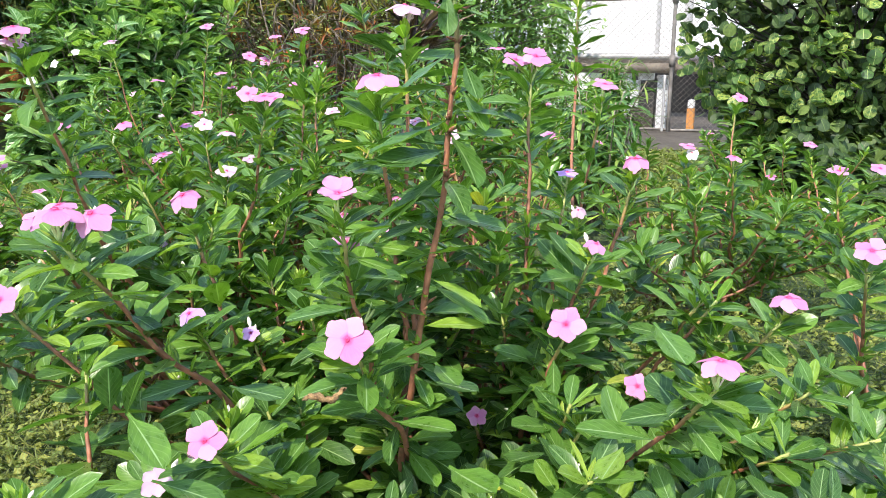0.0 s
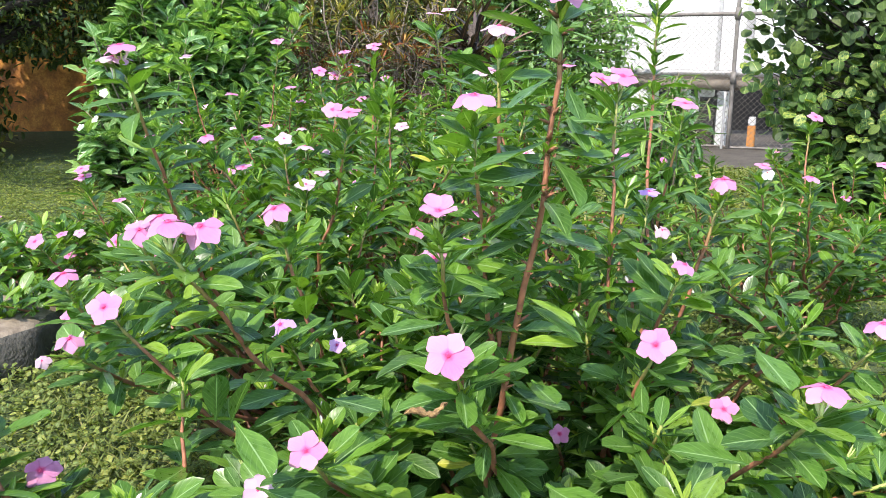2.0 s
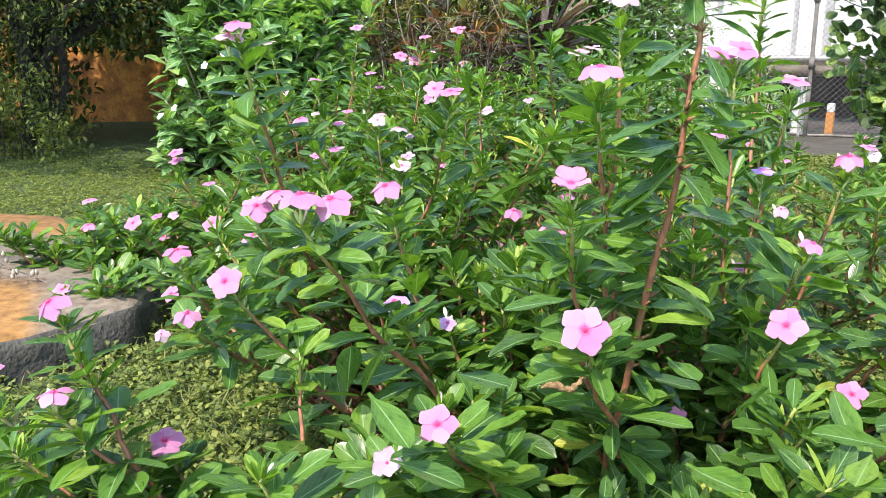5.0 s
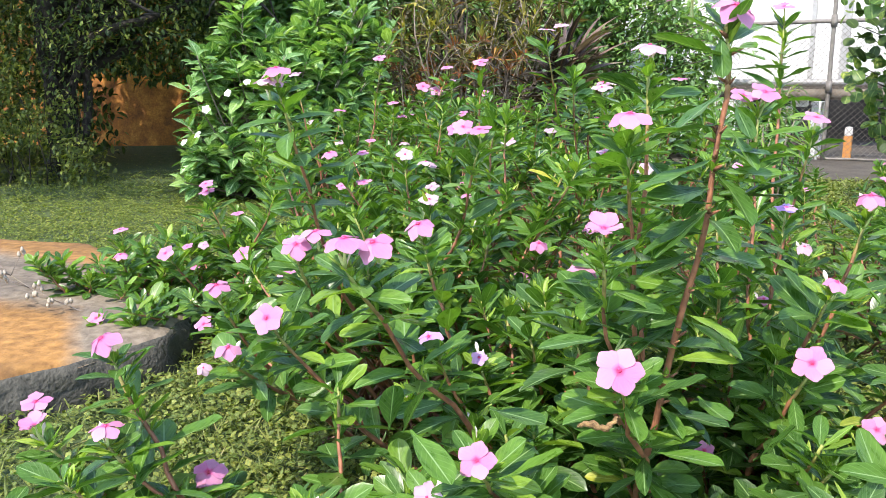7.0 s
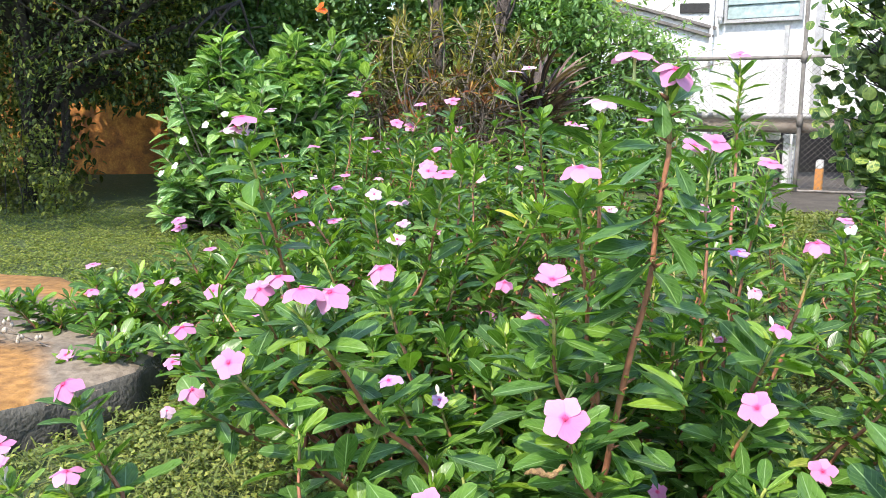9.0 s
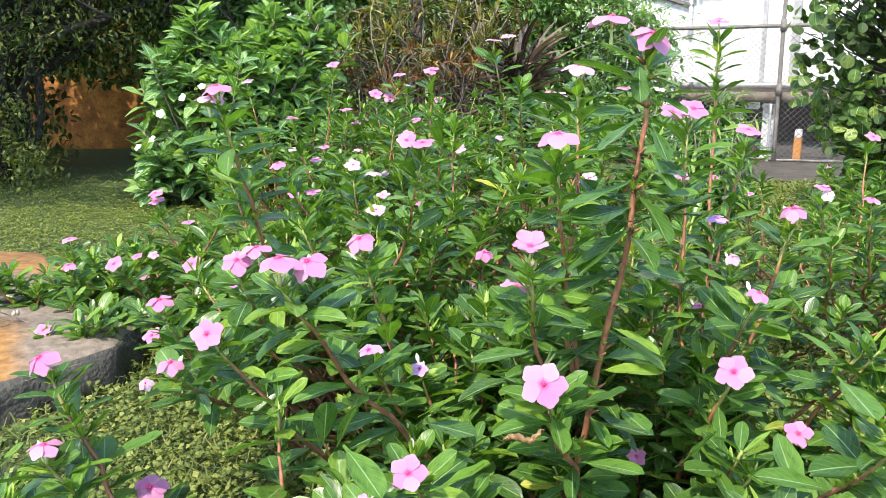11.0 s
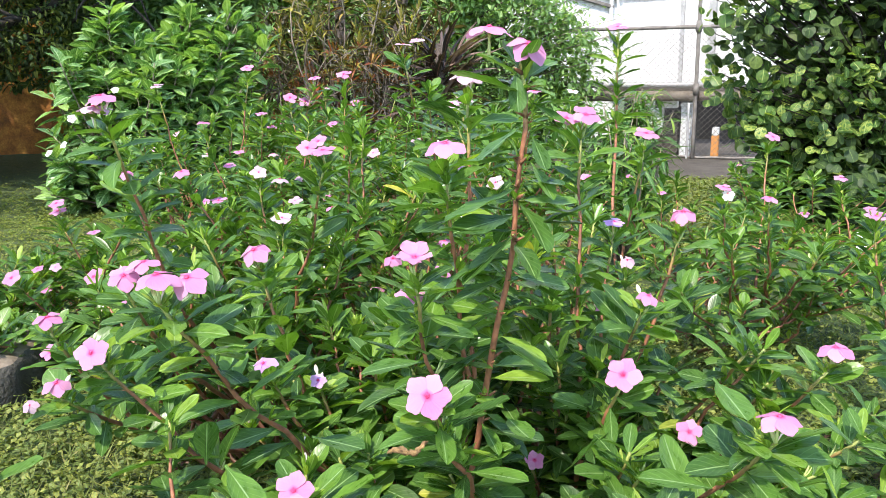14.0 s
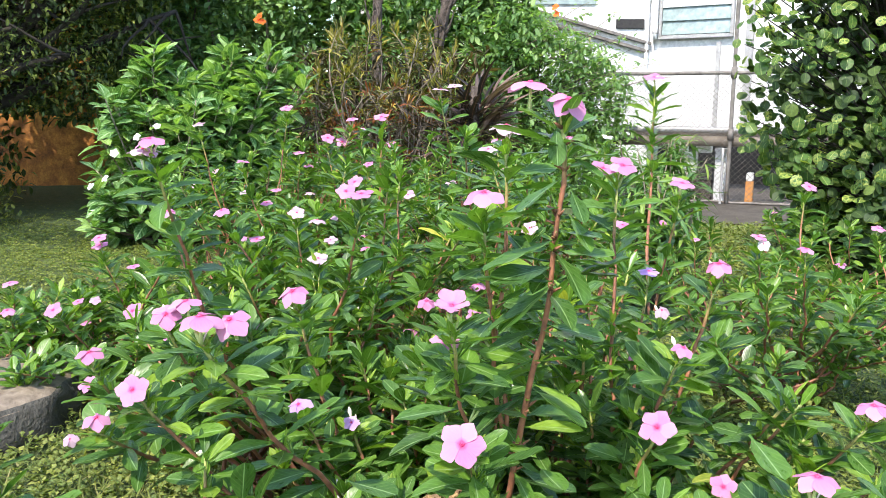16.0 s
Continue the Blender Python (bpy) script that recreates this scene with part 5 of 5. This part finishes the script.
def shade_tree():
    ob = thing("shade_tree", (-3.78, 5.97, -0.02), "dark spreading tree with small leaves shading the lawn", "tree")
    ob.scale = (1.51, 1.51, 1.51)
    trunk = limb(ob, "trunk", (-0.14, 0, 0), (-0.2, 0.2, 0.75), 0.062, 0.05, M_BARK, 0.08, 10, 12)
    for i in range(6):
        limb(ob, "trunk", (R.uniform(-0.28, -0.04), R.uniform(-0.08, 0.04), 0), (R.uniform(-0.36, 0.02), R.uniform(0.0, 0.2), R.uniform(0.7, 1.0)), R.uniform(0.02, 0.042), R.uniform(0.015, 0.03), M_BARK, 0.16, 10, 8)
    ends = []
    for i in range(16):
        a = i * 22.5 + R.uniform(-15, 15)
        e = Vector((1.15 * math.cos(radians(a)) * R.uniform(0.5, 1), 0.3 + 0.8 * math.sin(radians(a)) * R.uniform(0.5, 1), R.uniform(0.7, 1.9)))
        pts = limb(ob, "limb", trunk[R.randint(6, 10)], e, 0.035, 0.010, M_BARK, 0.15, 8, 7)
        for k in range(4):
            p = pts[R.randint(4, 8)]
            ends.append(limb(ob, "branch", p, p + Vector((R.uniform(-0.4, 0.4), R.uniform(-0.4, 0.3), R.uniform(-0.35, 0.25))), 0.010, 0.003, M_BARK, 0.2, 5, 5)[5])
    shapes = [leaf_shape(1.0, w, 0.25, d, 0.5, 0.08, 3, 2) for w, d in ((0.45, 0.1), (0.5, 0.25))]
    meshes = [mesh_of("leaf", *s, True, M_TREE) for s in shapes]

    def place():
        while True:
            x, y, z = R.uniform(-1.9, 1.02), R.uniform(-0.5, 0.75), 0.36 + 1.5 * R.random() ** 1.5
            low = 0.46 + 0.16 * noise.noise(Vector((x * 2.5, y * 2.5, 2))) + (0.2 if y < -0.15 else 0.06)
            side = 0.55 + 0.22 * min(1.0, max(0, z - 0.5)) + 0.08 * noise.noise(Vector((z * 4, y * 4, 7)))
            if z > low and x < side and noise.noise(Vector((x * 3.5, y * 3.5, z * 3.5))) > -0.2:
                return x, y, z
    crown(ob, "leaves", shapes, place, 30000, M_TREE, (0.019, 0.034), 80, meshes)

    def dangling():
        while True:
            x, z = R.uniform(-0.6, 0.12), R.uniform(0.08, 0.75)
            if noise.noise(Vector((x * 9, 3, z * 4))) > -0.15 + 0.25 * (0.6 - z):
                return x, R.uniform(-0.34, -0.1), z
    crown(ob, "dangling_leaves", shapes, dangling, 1300, M_TREE, (0.018, 0.034))

    def behind():
        x = R.uniform(-1.9, 0.62)
        low = 0.0 if x < -0.28 else 0.46 + 0.14 * noise.noise(Vector((x * 4, 0, 1)))
        return x, R.uniform(0.3, 0.85), R.uniform(low, 1.9)
    crown(ob, "inner_leaves", shapes, behind, 15000, M_TREE, (0.04, 0.07))

    # Foliage above the view, added to shade the lawn, the wall and the jasmine
    def over():
        while True:
            x, y, z = R.uniform(-1.9, 0.75), R.uniform(-2.1, 1.75), R.uniform(1.2, 2.1)
            if y < -0.45 and (z < 1.6 or x > 0.50):
                continue
            if noise.noise(Vector((x * 2.5, y * 2.5, z * 2))) > -0.12:
                return x, y, z
    crown(ob, "upper_leaves", shapes, over, 13000, M_TREE, (0.06, 0.09))
    # limbs that reach up and out to the added foliage
    for i in range(15):
        limb(ob, "limb", trunk[10], (R.uniform(-1.5, 0.5), R.uniform(0.0, 1.6), R.uniform(1.3, 1.7)) if i < 10 else (R.uniform(-1.2, 0.3), R.uniform(-1.7, -0.8), R.uniform(1.75, 1.95)), 0.035, 0.01, M_BARK, 0.1, 8, 7)


shade_tree()


def creeper():
    ob = thing("creeper_clump", (-3.93, 5.26, -0.02), "tangled green creeper climbing beside a tree trunk", "shrub")
    ob.scale = (1.46, 1.46, 1.46)
    shapes = [leaf_shape(1.0, w, 0.2, 0.15, 0.5, 0.08, 3, 2) for w in (0.5, 0.62)]
    meshes = [mesh_of("leaf", *s, True, M_CREEPER) for s in shapes]
    for i in range(22):
        x, y = R.uniform(-0.5, 0.28), R.uniform(-0.1, 0.15)
        limb(ob, "stem", (x, y, 0), (x + R.uniform(-0.1, 0.1), y, R.uniform(0.3, 0.65)), 0.003, 0.0012, M_BARK, 0.3, 6, 5)

    def place():
        while True:
            x, y, z = R.uniform(-0.8, 0.40), R.uniform(-0.18, 0.2), R.uniform(0.0, 1.0)
            if z < 0.62 - 1.15 * max(0, x - 0.02) - 0.5 * abs(y) + 0.30 * noise.noise(Vector((x * 6, 1, 7))) + 0.3 * max(0, -x - 0.2) and noise.noise(Vector((x * 7, y * 7, z * 5))) > -0.12:
                return x, y, z
    crown(ob, "leaves", shapes, place, 10500, M_CREEPER, (0.015, 0.030), 80, meshes)


creeper()


def round_leaf_shrub():
    ob = thing("variegated_shrub", (2.21, 4.54, -0.02), "large dark shrub with round yellow-green variegated leaves", "shrub")
    ob.scale = (1.39, 1.39, 1.39)
    shapes = [round_leaf_shape(w, f, d) for w, f, d in ((0.86, 0.3, 0.12), (0.94, -0.3, 0.22), (0.80, 0.5, 0.06))]
    meshes = [mesh_of("leaf", *s, True, M_ROUND) for s in shapes]
    for k in range(5):
        limb(ob, "trunk", (R.uniform(-0.06, 0.06), R.uniform(-0.05, 0.05), 0), (R.uniform(-0.3, 0.3), R.uniform(-0.1, 0.2), R.uniform(1.0, 1.5)), 0.022, 0.01, M_BARK, 0.08, 8, 7)
    def narrowed(x, h):
        """The shrub is undercut low down on its side towards the fence."""
        return x * (0.74 + 0.22 * min(1.0, max(0.0, (h - 0.30) / 0.35))) if x < 0 else x

    rest, inner, n = [], [], 0
    for i in range(470):
        a, u = R.uniform(-205, 25) if R.random() < 0.8 else R.uniform(0, 360), R.uniform(0.05, 1)
        h = 1.75 * u
        wide = 0.70 * math.sqrt(max(0.05, 1 - (abs(h - 0.75) / 1.15) ** 2.2)) * R.uniform(0.75, 1.05)
        x, y = narrowed(wide * math.cos(radians(a)) * 1.02, h), wide * 0.75 * math.sin(radians(a))
        # old: branches given the darker leaf copy, as shaded patches between lit clusters
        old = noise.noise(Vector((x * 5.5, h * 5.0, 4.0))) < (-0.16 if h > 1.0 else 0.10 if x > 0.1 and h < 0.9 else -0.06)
        pts = limb(ob, "branch", (x * 0.35, y * 0.35, h * 0.7), (x, y, h), 0.004, 0.0018, M_BARK, 0.14, 6, 5)
        for k in range(R.randint(7, 17)):
            at = pts[6] - (pts[6] - pts[5]) * (k * 0.06) + Vector((R.uniform(-1, 1), R.uniform(-1, 1), R.uniform(-0.8, 0.8))) * 0.085
            rot = turn(-90 + R.uniform(-75, 75), R.uniform(-78, 12), R.uniform(-30, 30), R.uniform(0.032, 0.054))
            q = R.randrange(3)
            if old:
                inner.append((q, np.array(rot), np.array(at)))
            elif n < 250 and y < -0.2:
                part("leaf", meshes[q], ob, "", full(rot, at))
                n += 1
            else:
                rest.append((q, np.array(rot), np.array(at)))
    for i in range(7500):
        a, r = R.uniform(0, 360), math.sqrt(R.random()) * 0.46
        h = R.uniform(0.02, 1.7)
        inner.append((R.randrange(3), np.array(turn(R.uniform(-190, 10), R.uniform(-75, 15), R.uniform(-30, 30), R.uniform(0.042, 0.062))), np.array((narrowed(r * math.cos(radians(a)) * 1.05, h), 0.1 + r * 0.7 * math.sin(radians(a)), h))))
    # low skirt of the darker leaves, standing for shade at the foot
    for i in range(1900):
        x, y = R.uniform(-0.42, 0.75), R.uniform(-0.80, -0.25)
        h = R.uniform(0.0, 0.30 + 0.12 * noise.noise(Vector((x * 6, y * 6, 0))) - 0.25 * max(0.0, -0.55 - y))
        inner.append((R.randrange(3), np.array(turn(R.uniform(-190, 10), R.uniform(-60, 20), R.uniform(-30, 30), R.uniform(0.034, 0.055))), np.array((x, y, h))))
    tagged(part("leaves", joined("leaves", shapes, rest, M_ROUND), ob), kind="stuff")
    tagged(part("inner_leaves", joined("inner_leaves", shapes, inner, M_SHADEROUND), ob), kind="stuff")


round_leaf_shrub()


def narrow_leaf_plant(at, height, count, scale, label):
    ob = thing("narrow_leaf_plant", at, label, "plant")
    ob.scale = (scale, scale, scale)
    shapes = [leaf_shape(1.0, w, 0.3, d, 0.45, 0.04, 5, 2) for w, d in ((0.15, 0.4), (0.18, 0.6), (0.13, 0.2))]
    meshes = [mesh_of("leaf", *s, True, M_FERN) for s in shapes]
    n, rest = 0, []
    for i in range(count):
        a, r = R.uniform(0, 360), R.uniform(0, 0.2)
        pts = limb(ob, "stem", (0, 0, 0), (r * math.cos(radians(a)), r * math.sin(radians(a)), height * R.uniform(0.45, 1)), 0.006, 0.002, M_TWIG, 0.12, 7, 5)
        for k in range(18):
            p = pts[7] - (pts[7] - pts[4]) * (k / 18)
            rot = turn(k * 137.5, R.uniform(-40, 40), R.uniform(-20, 20), R.uniform(0.06, 0.12))
            if n < 120:
                part("leaf", meshes[k % 3], ob, "", full(rot, p))
                n += 1
            else:
                rest.append((k % 3, np.array(rot), np.array(p)))
    if rest:
        tagged(part("leaves", joined("leaves", shapes, rest, M_FERN), ob), kind="stuff")


narrow_leaf_plant((0.90, 4.73, -0.02), 0.48, 44, 1.4, "feathery plant with drooping narrow leaves before the fence")
narrow_leaf_plant((0.58, 3.25, -0.02), 0.62, 42, 1.0, "tall feathery plant with drooping narrow leaves behind the periwinkles")


# ---- lawn ----
def lawn():
    blade = [leaf_shape(1.0, 0.09, 0.3, d, 0.3, 0.0, 3, 1) for d in (0.2, 0.6)]
    clover = [leaf_shape(1.0, 0.85, 0.15, 0.1, 0.6, 0.0, 2, 1), leaf_shape(1.0, 0.7, 0.15, 0.2, 0.55, 0.0, 2, 1)]
    blades, leaves = [], []
    for i in range(126000):
        near, rank = i < 58000, i >= 112000
        if rank:
            x, y = R.uniform(0.1, 2.3), R.uniform(3.3, 6.12)
        elif i < 106000:
            x = R.gauss(-0.1, 0.8) if near else R.gauss(-2.3, 1.3)
            y = R.gauss(1.55, 0.62) if near else R.gauss(4.0, 0.95)
        else:
            x, y = R.gauss(-0.7, 3.0), R.gauss(3.4, 2.2)
        if not (-8 < x < 6 and -0.9 < y < 8.5):
            continue
        bare = noise.noise(Vector((x * 5, y * 5, 8))) < -0.35
        if (bare and R.random() < 0.7) or on_slab(x, y) or (x > 0.9 and y > 6.15):
            continue
        z = ground_height(x, y)
        if R.random() < (0.58 if near else 0.45):
            blades.append((R.randrange(2), np.array(turn(R.uniform(0, 360), R.uniform(15, 75), 0, R.uniform(0.022, 0.055) * (1.0 if near else 1.7 if rank else 0.7))), np.array((x, y, z))))
        else:
            h = R.uniform(0.006, 0.035)
            for k in range(3):
                leaves.append((R.randrange(2), np.array(turn(R.uniform(0, 360), R.uniform(-30, 40), R.uniform(-30, 30), R.uniform(0.008, 0.016) * (1.8 if rank else 1.0))), np.array((x + R.uniform(-0.01, 0.01), y + R.uniform(-0.01, 0.01), z + h))))
    tagged(new("grass", joined("grass", blade, blades, M_GRASS)), "short yellow-green lawn grass", "grass", kind="stuff")
    tagged(new("clover", joined("clover", clover, leaves, M_CLOVER)), "small bright clover-like weeds in the lawn", "weeds", kind="stuff")


lawn()


# ---- small things ----
def dry_weed():
    ob = thing("dry_weed", (-0.95, 1.75, 0.08), "dry brown weed stalk with pale fluffy seed heads", "weed")
    pts = limb(ob, "stalk", (0, 0, 0), (-0.44, -0.10, 0.20), 0.0028, 0.001, M_TWIG, 0.1, 8, 5)
    for k in range(9):
        p = pts[8 - k // 3]
        e = p + Vector((R.uniform(-0.06, 0.04), R.uniform(-0.05, 0.05), R.uniform(-0.02, 0.06)))
        limb(ob, "twig", p, e, 0.001, 0.0006, M_TWIG, 0.1, 3, 4)
        for q in range(3):
            c = e + Vector((R.uniform(-1, 1), R.uniform(-1, 1), R.uniform(-1, 1))) * 0.010
            part("seed_head", tube_mesh("seed_head", [c + Vector((0, 0, 0.003 * w - 0.0075)) for w in range(6)], [0.0008, 0.0034, 0.0046, 0.0042, 0.0027, 0.0006], M_SEED, 6), ob)


dry_weed()


def dead_leaf():
    """A leaf dried into a crumpled roll, held among the green ones."""
    n = 15
    path = [Vector((0.047 * (i / n - 0.5), 0.004 * math.sin(i * 0.5), 0.006 * math.sin(math.pi * i / n) + 0.0012 * math.sin(i * 2.1))) for i in range(n + 1)]
    radii = [0.0004 + 0.0032 * math.sin(math.pi * min(1, 0.04 + i / n * 0.94)) ** 0.7 * R.uniform(0.75, 1.2) for i in range(n + 1)]
    vs, fs, uv = tube(path, radii, 9)
    vs = [v + Vector((R.uniform(-1, 1), R.uniform(-1, 1), R.uniform(-1, 1))) * 0.0013 for v in vs]
    fs = [f for k, f in enumerate(fs) if k % 9 not in (3, 4)]
    ob = new("dead_leaf", mesh_of("dead_leaf", vs, fs, uv, True, M_DRY))
    ob.matrix_basis = full(turn(6, 10, 100, 0.78), Vector((-0.097, 0.645, 0.437)))
    sol = ob.modifiers.new("thick", "SOLIDIFY")
    sol.thickness = 0.0007
    tagged(ob, "curled dry brown leaf caught among green leaves", "dead leaf")


dead_leaf()
